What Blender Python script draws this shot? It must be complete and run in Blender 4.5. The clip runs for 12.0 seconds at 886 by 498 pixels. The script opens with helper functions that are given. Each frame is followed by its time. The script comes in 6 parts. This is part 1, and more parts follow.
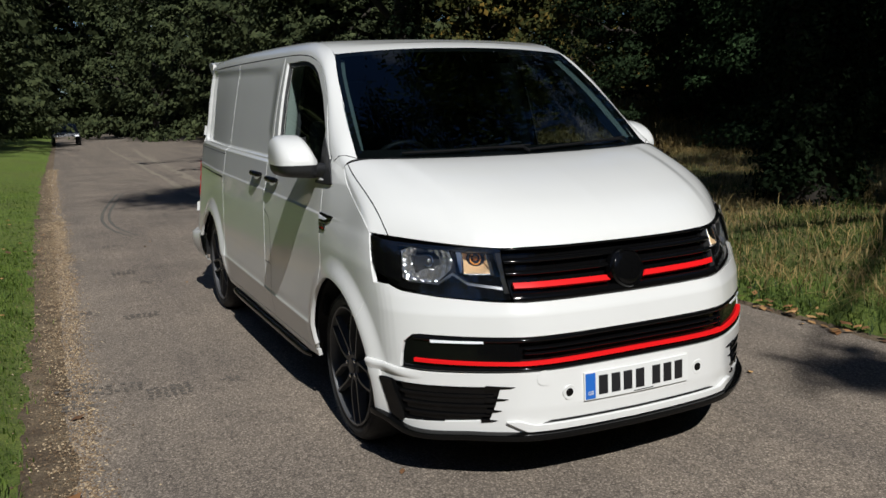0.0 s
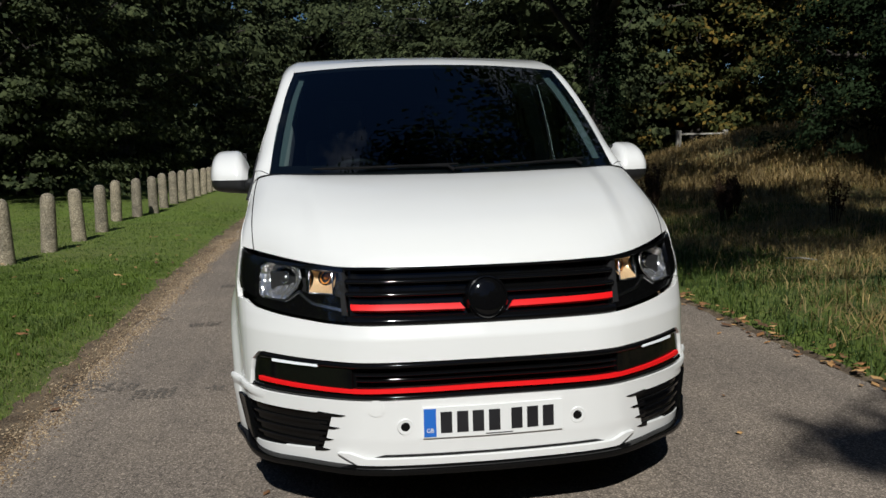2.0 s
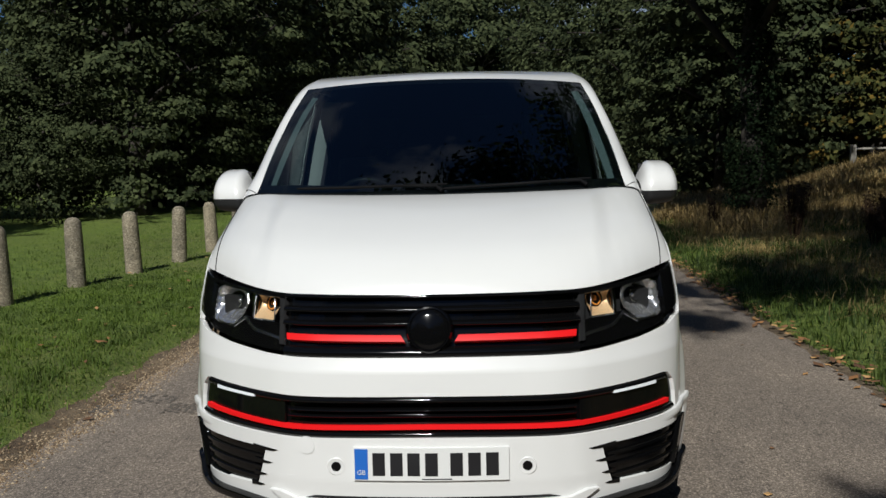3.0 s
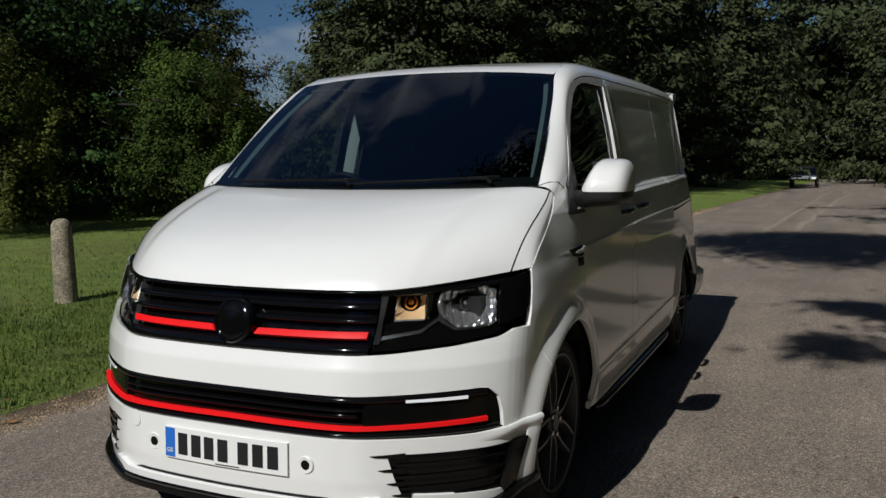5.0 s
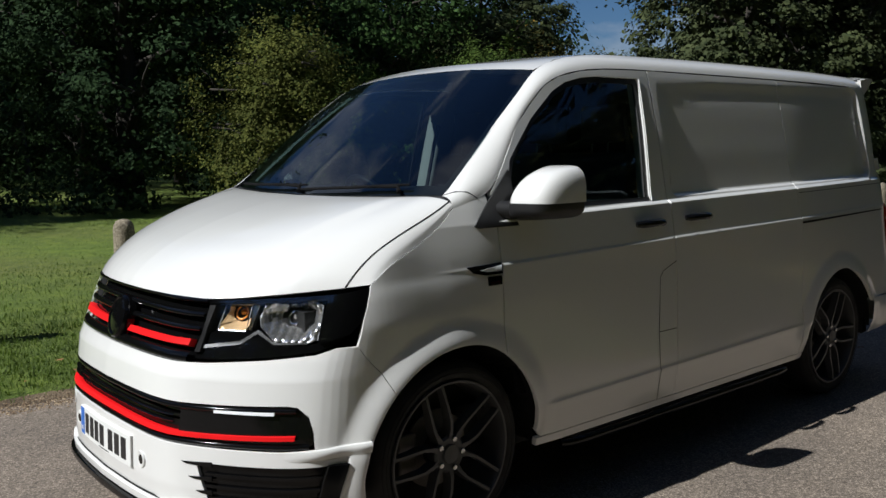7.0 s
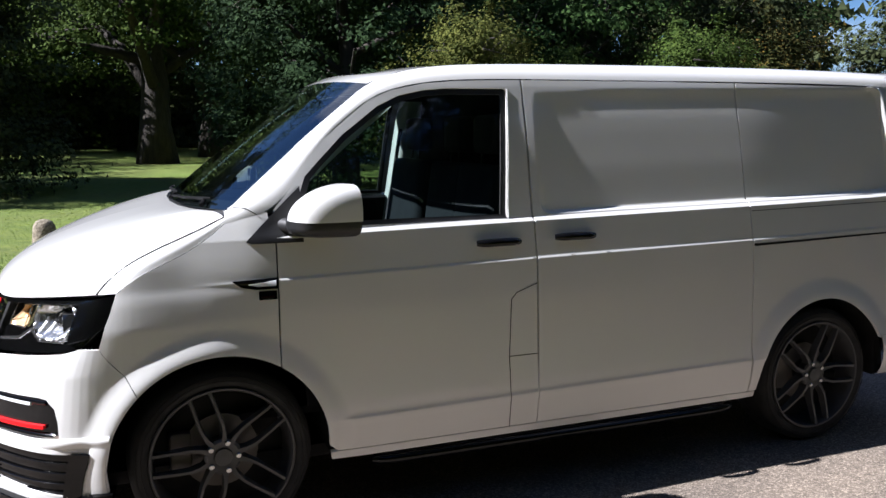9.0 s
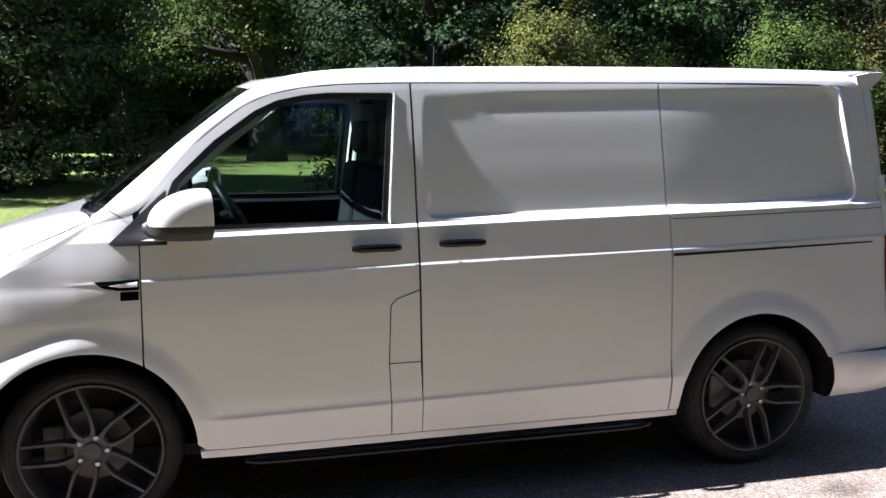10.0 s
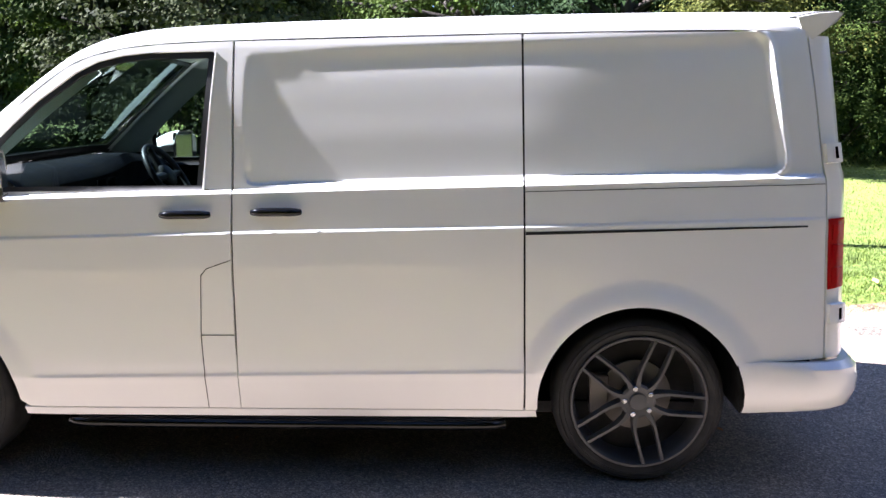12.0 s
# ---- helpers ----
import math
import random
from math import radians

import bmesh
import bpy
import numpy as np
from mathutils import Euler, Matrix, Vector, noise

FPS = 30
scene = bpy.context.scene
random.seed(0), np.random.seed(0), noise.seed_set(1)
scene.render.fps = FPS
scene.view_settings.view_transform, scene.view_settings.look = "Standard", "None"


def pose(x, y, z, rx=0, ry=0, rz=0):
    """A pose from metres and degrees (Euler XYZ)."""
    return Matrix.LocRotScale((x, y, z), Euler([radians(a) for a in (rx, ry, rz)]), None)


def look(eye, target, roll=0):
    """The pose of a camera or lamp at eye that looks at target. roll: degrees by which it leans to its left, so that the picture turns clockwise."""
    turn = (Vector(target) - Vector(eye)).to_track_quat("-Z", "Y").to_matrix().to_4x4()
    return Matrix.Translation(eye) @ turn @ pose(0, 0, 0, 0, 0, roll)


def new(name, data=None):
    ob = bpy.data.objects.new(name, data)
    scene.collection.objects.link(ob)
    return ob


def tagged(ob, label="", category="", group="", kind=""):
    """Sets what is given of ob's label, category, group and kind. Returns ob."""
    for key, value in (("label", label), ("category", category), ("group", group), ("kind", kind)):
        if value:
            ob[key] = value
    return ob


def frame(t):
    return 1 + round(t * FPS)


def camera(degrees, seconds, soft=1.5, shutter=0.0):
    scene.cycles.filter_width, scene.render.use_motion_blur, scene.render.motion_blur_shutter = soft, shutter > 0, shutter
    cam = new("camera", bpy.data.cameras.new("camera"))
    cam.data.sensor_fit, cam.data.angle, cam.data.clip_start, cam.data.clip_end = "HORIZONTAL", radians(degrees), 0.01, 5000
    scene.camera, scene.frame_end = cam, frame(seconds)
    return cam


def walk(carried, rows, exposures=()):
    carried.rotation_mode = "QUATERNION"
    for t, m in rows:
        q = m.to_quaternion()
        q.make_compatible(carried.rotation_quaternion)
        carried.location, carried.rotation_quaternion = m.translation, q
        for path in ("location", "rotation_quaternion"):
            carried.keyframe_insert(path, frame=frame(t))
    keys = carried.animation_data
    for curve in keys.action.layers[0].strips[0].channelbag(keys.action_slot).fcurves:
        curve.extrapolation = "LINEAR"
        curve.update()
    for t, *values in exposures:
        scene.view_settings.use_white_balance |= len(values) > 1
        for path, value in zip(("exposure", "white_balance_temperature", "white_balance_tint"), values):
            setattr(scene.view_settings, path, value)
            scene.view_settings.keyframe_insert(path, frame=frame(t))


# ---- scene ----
cam = camera(54.6, 12.0)
PATH = [
    (0, (-2.151, -3.641, 1.540), (-1.306, -1.861, 1.196), -1.53),
    (0.5, (-1.775, -3.736, 1.488), (-1.060, -1.900, 1.146), -1.40),
    (1, (-1.360, -3.765, 1.481), (-0.775, -1.879, 1.162), -1.26),
    (1.5, (-0.971, -3.919, 1.458), (-0.517, -1.992, 1.172), -1.32),
    (2, (-0.632, -3.929, 1.426), (-0.332, -1.968, 1.171), -1.25),
    (2.5, (-0.211, -3.815, 1.421), (-0.124, -1.830, 1.192), -1.20),
    (3, (0.187, -3.727, 1.426), (0.094, -1.741, 1.213), -1.28),
    (5, (1.893, -3.247, 1.399), (1.070, -1.437, 1.188), -0.64),
    (5.5, (2.275, -2.952, 1.379), (1.220, -1.266, 1.169), -0.67),
    (6, (2.673, -2.687, 1.367), (1.460, -1.109, 1.162), -0.98),
    (6.5, (2.970, -2.360, 1.396), (1.606, -0.913, 1.185), -0.95),
    (8.5, (3.944, -0.800, 1.553), (2.142, 0.026, 1.288), -0.04),
    (9, (4.176, -0.399, 1.579), (2.339, 0.346, 1.310), -0.15),
    (9.5, (4.382, 0.071, 1.614), (2.497, 0.684, 1.347), -0.11),
    (10, (4.447, 0.600, 1.605), (2.522, 1.069, 1.331), -0.26),
    (10.5, (4.479, 1.116, 1.573), (2.518, 1.414, 1.315), -0.47),
    (11, (4.449, 1.592, 1.633), (2.472, 1.653, 1.341), -0.56),
    (11.5, (4.329, 2.017, 1.603), (2.359, 1.952, 1.261), -0.61),
    (12, (4.287, 2.409, 1.574), (2.321, 2.292, 1.224), -0.74),
]
EXPOSURES = [(0, .04, 6150, 8), (3, -.05, 6150, 7), (5, -.1, 6150, 8), (5.5, -.08, 6100, 8), (6.5, .15, 6050, 8), (8.5, 1.18, 5900, 11), (9, 1.5, 5840, 15), (9.5, 1.93, 5800, 17), (10, 2.38, 5760, 19), (10.5, 2.71, 5760, 20), (11, 2.93, 5770, 20), (11.5, 3.16, 5770, 20), (12, 3.32, 5830, 21)]
walk(cam, [(t, look(eye, target, roll)) for t, eye, target, roll in PATH], EXPOSURES)

# ---- sun, sky ----
SUN_WAY = Vector((.118, .715, -.69)).normalized()
sun = new("sun", bpy.data.lights.new("sun", "SUN"))
sun.data.energy, sun.data.angle, sun.data.color = 4.5, radians(.53), (1, .96, .90)
sun.matrix_world = look((0, 0, 30), Vector((0, 0, 30)) + SUN_WAY)
sky = bpy.data.worlds.new("sky")
scene.world = sky
sky.use_nodes = True
nt = sky.node_tree
nt.nodes.clear()
w_out, w_bg, w_sky = nt.nodes.new("ShaderNodeOutputWorld"), nt.nodes.new("ShaderNodeBackground"), nt.nodes.new("ShaderNodeTexSky")
w_sky.sky_type, w_sky.sun_disc = "NISHITA", False
w_sky.sun_elevation = math.asin(-SUN_WAY.z)
w_sky.sun_rotation = math.atan2(-SUN_WAY.x, -SUN_WAY.y)
w_sky.air_density, w_sky.dust_density, w_sky.ozone_density = 1.15, .15, 2.2
w_tc, w_map, w_cl, w_ramp, w_mix = (nt.nodes.new(n) for n in ("ShaderNodeTexCoord", "ShaderNodeMapping", "ShaderNodeTexNoise", "ShaderNodeValToRGB", "ShaderNodeMixRGB"))
w_map.inputs["Scale"].default_value, w_map.inputs["Location"].default_value = (1.6, 1.6, 4.0), (4.0, 1.74, 1.06)
w_cl.inputs["Scale"].default_value, w_cl.inputs["Detail"].default_value, w_cl.inputs["Roughness"].default_value = 1.5, 8, .55
w_ramp.color_ramp.elements[0].position, w_ramp.color_ramp.elements[1].position = .545, .74
w_mix.inputs[2].default_value = (12, 12.2, 12.6, 1)
nt.links.new(w_tc.outputs["Generated"], w_map.inputs[0])
nt.links.new(w_map.outputs[0], w_cl.inputs[0])
nt.links.new(w_cl.outputs[0], w_ramp.inputs[0])
nt.links.new(w_ramp.outputs[0], w_mix.inputs[0])
w_tone = nt.nodes.new("ShaderNodeMixRGB")
w_tone.blend_type = "MULTIPLY"
w_tone.inputs[0].default_value, w_tone.inputs[2].default_value = 1, (.62, .84, 1.16, 1)
nt.links.new(w_sky.outputs[0], w_tone.inputs[1])
nt.links.new(w_tone.outputs[0], w_mix.inputs[1])
nt.links.new(w_mix.outputs[0], w_bg.inputs[0])
w_bg.inputs[1].default_value = .031
nt.links.new(w_bg.outputs[0], w_out.inputs[0])


# ---- materials ----
class Mat:
    """A node material with one Principled shader."""

    def __init__(self, name, colour, rough=.5, metal=0., **more):
        self.m = bpy.data.materials.new(name)
        self.m.use_nodes = True
        self.nt = self.m.node_tree
        self.b = self.nt.nodes["Principled BSDF"]
        self.out = self.nt.nodes["Material Output"]
        self.b.inputs["Base Color"].default_value = (*colour, 1)
        self.b.inputs["Roughness"].default_value, self.b.inputs["Metallic"].default_value = rough, metal
        for k, v in more.items():
            self.b.inputs[k.replace("_", " ")].default_value = v

    def node(self, kind, **values):
        n = self.nt.nodes.new("ShaderNode" + kind)
        for k, v in values.items():
            n.inputs[k.replace("_", " ")].default_value = v
        return n

    def link(self, a, b):
        self.nt.links.new(a, b)

    def coord(self, which="Object"):
        return self.node("TexCoord").outputs[which]

    def noise(self, scale, detail=4., rough=.55, co=None, stretch=None):
        n = self.node("TexNoise", Scale=scale, Detail=detail, Roughness=rough)
        co = co or self.coord()
        if stretch:
            mp = self.node("Mapping", Scale=stretch)
            self.link(co, mp.inputs[0])
            co = mp.outputs[0]
        self.link(co, n.inputs["Vector"])
        return n.outputs[0]

    def ramp(self, fac, stops):
        r = self.node("ValToRGB")
        e = r.color_ramp.elements
        while len(e) < len(stops):
            e.new(.5)
        for el, (p, c) in zip(e, stops):
            el.position, el.color = p, (*c, 1)
        self.link(fac, r.inputs[0])
        return r.outputs[0]

    def mix(self, fac, a, b, blend="MIX"):
        n = self.node("MixRGB")
        n.blend_type = blend
        for i, v in ((0, fac), (1, a), (2, b)):
            if isinstance(v, (int, float)):
                n.inputs[i].default_value = v
            elif isinstance(v, tuple):
                n.inputs[i].default_value = (*v, 1)
            else:
                self.link(v, n.inputs[i])
        return n.outputs[0]

    def colour(self, socket):
        self.link(socket, self.b.inputs["Base Color"])
        return self

    def rough(self, socket):
        self.link(socket, self.b.inputs["Roughness"])
        return self

    def bump(self, height, strength=.3, distance=.01):
        n = self.node("Bump", Strength=strength, Distance=distance)
        self.link(height, n.inputs["Height"])
        self.link(n.outputs[0], self.b.inputs["Normal"])
        return self


def painted(name, colour, rough=.3, dirt=.12, coat=1., gloss=.5):
    k = Mat(name, colour, rough, Coat_Weight=coat, Coat_Roughness=.04, Specular_IOR_Level=gloss)
    n = k.noise(2.2, 6)
    k.colour(k.mix(k.ramp(n, [(.45, (0, 0, 0)), (.75, (dirt, dirt, dirt))]), colour, tuple(c * .8 for c in colour)))
    k.bump(k.noise(1.3, 2), .02, .02)
    return k.m


def glass_material(name, tint, base=.045):
    k = Mat(name, tint)
    k.nt.nodes.remove(k.b)
    lw, gl, tr, mx = k.node("LayerWeight", Blend=.5), k.node("BsdfGlossy", Roughness=.0), k.node("BsdfTransparent"), k.node("MixShader")
    pw, ma = k.node("Math"), k.node("Math")
    pw.operation, ma.operation = "POWER", "MULTIPLY_ADD"
    pw.inputs[1].default_value, ma.inputs[1].default_value, ma.inputs[2].default_value = 4.0, .85, base
    gl.inputs[0].default_value, tr.inputs[0].default_value = (1, 1, 1, 1), (*tint, 1)
    k.link(lw.outputs["Facing"], pw.inputs[0]), k.link(pw.outputs[0], ma.inputs[0]), k.link(ma.outputs[0], mx.inputs[0])
    k.link(tr.outputs[0], mx.inputs[1]), k.link(gl.outputs[0], mx.inputs[2])
    k.link(mx.outputs[0], k.out.inputs[0])
    return k.m


def plastic(name, colour, rough, grain=180., depth=.15, gloss=.5):
    k = Mat(name, colour, rough, Specular_IOR_Level=gloss)
    k.bump(k.noise(grain, 3), depth, .001)
    k.rough(k.ramp(k.noise(9, 5), [(.3, (rough * .8,) * 3), (.7, (min(1, rough * 1.25),) * 3)]))
    return k.m


def leaf_material(name, low, high, turn=None):
    k = Mat(name, low, .75, Specular_IOR_Level=.05)
    geo = k.node("NewGeometry")
    stops = [(0, low), (.75, high)] + ([(1, turn)] if turn else [])
    c = k.ramp(geo.outputs["Random Per Island"], stops)
    big = k.ramp(k.noise(.8, 4), [(.32, (.55, .55, .57)), (.68, (1.25, 1.22, 1.12))])
    c = k.mix(1, c, big, "MULTIPLY")
    k.colour(c)
    tl, mx = k.node("BsdfTranslucent"), k.node("MixShader")
    mx.inputs[0].default_value = .22
    k.link(c, tl.inputs[0]), k.link(k.b.outputs[0], mx.inputs[1]), k.link(tl.outputs[0], mx.inputs[2])
    k.link(mx.outputs[0], k.out.inputs[0])
    return k.m


def bark_material(name, colour):
    k = Mat(name, colour, .9)
    n = k.noise(9, 6, .6, None, (1, 1, .25))
    k.colour(k.ramp(n, [(.3, tuple(c * .4 for c in colour)), (.7, colour)]))
    return k.bump(n, .8, .04).m


WHITE = painted("white_paint", (.745, .74, .72))
GLOSS_BLACK = painted("gloss_black", (.003, .003, .0032), .07, 0, 0., .30)
MATT_BLACK = plastic("black_plastic", (.014, .014, .015), .5)
WIPER = plastic("wiper_rubber", (.006, .006, .0065), .8, 180., .15, .1)
DARK = plastic("dark_lining", (.004, .004, .0045), .9)
SATIN_GREY = plastic("wheel_graphite", (.062, .062, .065), .38, 300, .05)
RUBBER = plastic("tyre_rubber", (.010, .010, .0105), .75, 90, .3)
RED = painted("red_trim", (.72, .008, .010), .45, .05, 0., .2)
CHROME = Mat("chrome", (.80, .79, .77), .10, 1.).m
ALLOY = Mat("bright_alloy", (.6, .6, .6), .25, 1.).m
STEEL = plastic("brake_steel", (.10, .088, .078), .45)
AMBER = Mat("amber_bulb", (.75, .30, .06), .2, .2).m
WARM = Mat("warm_reflector", (.86, .60, .33), .35, .35).m
REFLECTOR = Mat("lamp_reflector", (.80, .80, .80), .18, .9).m
WINDSCREEN = glass_material("tinted_windscreen", (.29, .35, .36), .085)
SIDE_GLASS = glass_material("clear_side_glass", (.62, .71, .68), .042)
LAMP_GLASS = glass_material("lamp_cover", (.95, .95, .95), .08)
RED_LAMP = Mat("red_lamp", (.34, .001, .003), .2, 0, Coat_Weight=.2, Specular_IOR_Level=.2).m
PLATE_WHITE = plastic("plate_white", (.72, .72, .70), .35, 60, .05)
PLATE_BLUE = plastic("plate_blue", (.02, .13, .50), .35, 60, .05)
INK = plastic("plate_ink", (.012, .012, .014), .4)
TRIM_GREY = plastic("light_cabin_trim", (.42, .48, .455), .7)
CABIN = plastic("dark_cabin_plastic", (.006, .0065, .008), .65, 180., .15, .08)
FABRIC = plastic("seat_cloth", (.028, .030, .036), .95, 400, .4)
LED = Mat("running_lamp", (.9, .92, .95), .15, 0, Coat_Weight=1.).m
BARK = bark_material("bark", (.055, .045, .036))
LEAF_MAPLE = leaf_material("maple_leaves", (.032, .044, .022), (.078, .094, .044))
LEAF_AUTUMN = leaf_material("turning_leaves", (.03, .04, .014), (.085, .088, .03), (.20, .13, .03))
LEAF_OAK = leaf_material("oak_leaves", (.030, .056, .012), (.074, .112, .026))
LEAF_LOCUST = leaf_material("feathery_leaves", (.026, .055, .018), (.06, .11, .034))
LEAF_DARK = leaf_material("evergreen_leaves", (.018, .034, .016), (.042, .075, .032))
LEAF_IVY = leaf_material("ivy_leaves", (.009, .017, .008), (.024, .040, .018))
LEAF_BUSH = leaf_material("bush_leaves", (.045, .062, .016), (.12, .13, .034))


# ---- mesh helpers ----
def part(name, bm, material, parent, label="", smooth=False):
    """One mesh object under a thing or a part, from a bmesh or a finished mesh."""
    me = bm
    if isinstance(bm, bmesh.types.BMesh):
        me = bpy.data.meshes.new(name)
        bmesh.ops.recalc_face_normals(bm, faces=bm.faces)
        bm.to_mesh(me)
        bm.free()
    if smooth:
        me.polygons.foreach_set("use_smooth", [True] * len(me.polygons))
        if smooth != 180:
            me.set_sharp_from_angle(angle=radians(40))
    me.materials.append(material)
    ob = new(name, me)
    ob.parent = parent
    return tagged(ob, label)


def plain_mesh(name, verts, faces, normals=None):
    me = bpy.data.meshes.new(name)
    me.from_pydata([tuple(v) for v in verts], [], faces)
    me.update()
    if normals is not None:
        me.polygons.foreach_set("use_smooth", [True] * len(me.polygons))
        me.normals_split_custom_set_from_vertices([tuple(n) for n in normals])
    return me


def chaikin(points, rounds=2, closed=False):
    pts = [np.array(p, float) for p in points]
    for _ in range(rounds):
        out = [] if closed else [pts[0]]
        for a, b in zip(pts, pts[1:] + ([pts[0]] if closed else [])):
            out += [a * .75 + b * .25, a * .25 + b * .75]
        pts = out + ([] if closed else [pts[-1]])
    return pts


def box_bm(x0, x1, y0, y1, z0, z1, bevel=.0, bm=None):
    bm = bm or bmesh.new()
    m = Matrix.LocRotScale(((x0 + x1) / 2, (y0 + y1) / 2, (z0 + z1) / 2), None, (abs(x1 - x0), abs(y1 - y0), abs(z1 - z0)))
    made = bmesh.ops.create_cube(bm, size=1, matrix=m)["verts"]
    if bevel:
        edges = list({e for v in made for e in v.link_edges})
        bmesh.ops.bevel(bm, geom=edges, offset=bevel, segments=3, affect="EDGES", profile=.6)
    return bm


def tube(points, radii, sides=10, cap=True, bm=None):
    """A tube of changing radius along points."""
    bm = bm or bmesh.new()
    pts = [Vector(p) for p in points]
    rings = []
    for i, p in enumerate(pts):
        way = (pts[min(i + 1, len(pts) - 1)] - pts[max(i - 1, 0)]).normalized()
        a = way.cross(Vector((0, 0, 1)) if abs(way.z) < .9 else Vector((1, 0, 0))).normalized()
        b = way.cross(a)
        r = radii[i] if isinstance(radii, (list, tuple)) else radii
        rings.append([bm.verts.new(p + (a * math.cos(k * math.tau / sides) + b * math.sin(k * math.tau / sides)) * r) for k in range(sides)])
    for ra, rb in zip(rings, rings[1:]):
        for k in range(sides):
            bm.faces.new((ra[k], ra[(k + 1) % sides], rb[(k + 1) % sides], rb[k]))
    if cap:
        bm.faces.new(rings[0]), bm.faces.new(rings[-1])
    return bm


def lathe(profile, sides=48, axis="x", bm=None):
    """A profile of (along, radius) turned round an axis."""
    bm = bm or bmesh.new()
    rings = []
    for a, r in profile:
        ring = []
        for k in range(sides):
            c, s = math.cos(k * math.tau / sides) * r, math.sin(k * math.tau / sides) * r
            ring.append(bm.verts.new((a, c, s) if axis == "x" else (c, s, a) if axis == "z" else (c, a, s)))
        rings.append(ring)
    for ra, rb in zip(rings, rings[1:]):
        for k in range(sides):
            bm.faces.new((ra[k], ra[(k + 1) % sides], rb[(k + 1) % sides], rb[k]))
    return bm


# ---- the van's skin: a surface of (s, z); s runs along the plan from the front's middle to the rear's middle ----
PLAN = [(0, -.905), (.26, -.897), (.465, -.872), (.62, -.795), (.76, -.705), (.866, -.611), (.924, -.512), (.945, -.39), (.956, -.25), (.96, 0),
        (.96, 1), (.96, 2), (.96, 3), (.96, 3.45), (.957, 3.6), (.945, 3.69), (.91, 3.765), (.83, 3.80), (.6, 3.82), (0, 3.83)]
CURVE = np.array(chaikin(PLAN[:10], 2) + chaikin(PLAN[9:], 2)[1:])
RUN = np.concatenate([[0], np.cumsum(np.hypot(*np.diff(CURVE, axis=0).T))])
S0 = float(np.interp(0, CURVE[:, 1], RUN))
SEND = float(RUN[-1])
WZ = [(.2, .905), (.27, .922), (.43, .948), (.46, .955), (.63, .962), (.9, .966), (1.035, .962), (1.05, .956), (1.203, .936), (1.216, .9160), (1.30, .900), (1.38, .8855), (1.46, .870), (1.54, .8525), (1.62, .833), (1.70, .812), (1.78, .7905), (1.83, .775), (1.95, .70)]
RZ = [(.2, .01), (.35, 0), (.5, .005), (.60, .02), (.72, .035), (.78, .06), (.83, .085), (.97, .135), (1.2, .25)]
WZ_Z, WZ_X = zip(*WZ)
RZ_Z, RZ_Y = zip(*RZ)
WING_Z, WING_X = (.2, .27, .43, .46, .63, .9, 1.0, 1.1, 1.2, 1.3, 1.78, 1.95), (.905, .922, .948, .955, .962, .966, .963, .953, .937, .903, .80, .70)
WHEELS_AT = (0.012, 2.99)


def ease(a, b, v):
    k = min(max((v - a) / (b - a), 0), 1)
    return k * k * (3 - 2 * k)


def relief(y, z, zz):
    """How far the stamped shapes of the side stand out, in metres."""
    d = 0.
    if 1.3 < y < 3.6 and z > 1.15:
        rear = 3.535 - .125 * (zz - 1.23)
        qx, qz = abs(y - (1.395 + rear) / 2) - (rear - 1.395) / 2 + .06, abs(zz - 1.497) - .272 + .06
        far = math.hypot(max(qx, 0), max(qz, 0)) + min(max(qx, qz), 0) - .06
        d -= (.014 - .005 * ease(1.5, 1.68, zz) + .006 * ease(3.3, 3.45, y)) * ease(0, .010 + .012 * ease(1.24, 1.34, zz) + .06 * ease(1.9, 1.45, y) * ease(1.24, 1.38, zz) + .02 * ease(1.6, 1.72, zz) * ease(3.5, 3.3, y), -far)
        d += (.004 + .007 * ease(3.3, 3.45, y)) * math.exp(-((far - .012) / .012) ** 2) * ease(1.5, 2.2, y) * (ease(1.72, 1.62, zz) + ease(3.3, 3.45, y) * ease(1.62, 1.72, zz))
    d += .009 * ease(.472, .450, zz) * ease(.46, .54, y) * ease(2.62, 2.5, y)
    d += .0020 * math.exp(-((zz - 1.042) / .0052) ** 2) * ease(-.1, .15, y)
    for i, wy in enumerate(WHEELS_AT):
        r = math.hypot(y - wy, z - .34)
        if .3 < r < .6:
            lean = 1 if i else 1.35 - .6 * ease(-.1, .3, y)
            d += .022 * lean * ease(.515, .415, r) * (1 if y < .0 and i == 0 else ease(.24, .4, z))
    return d


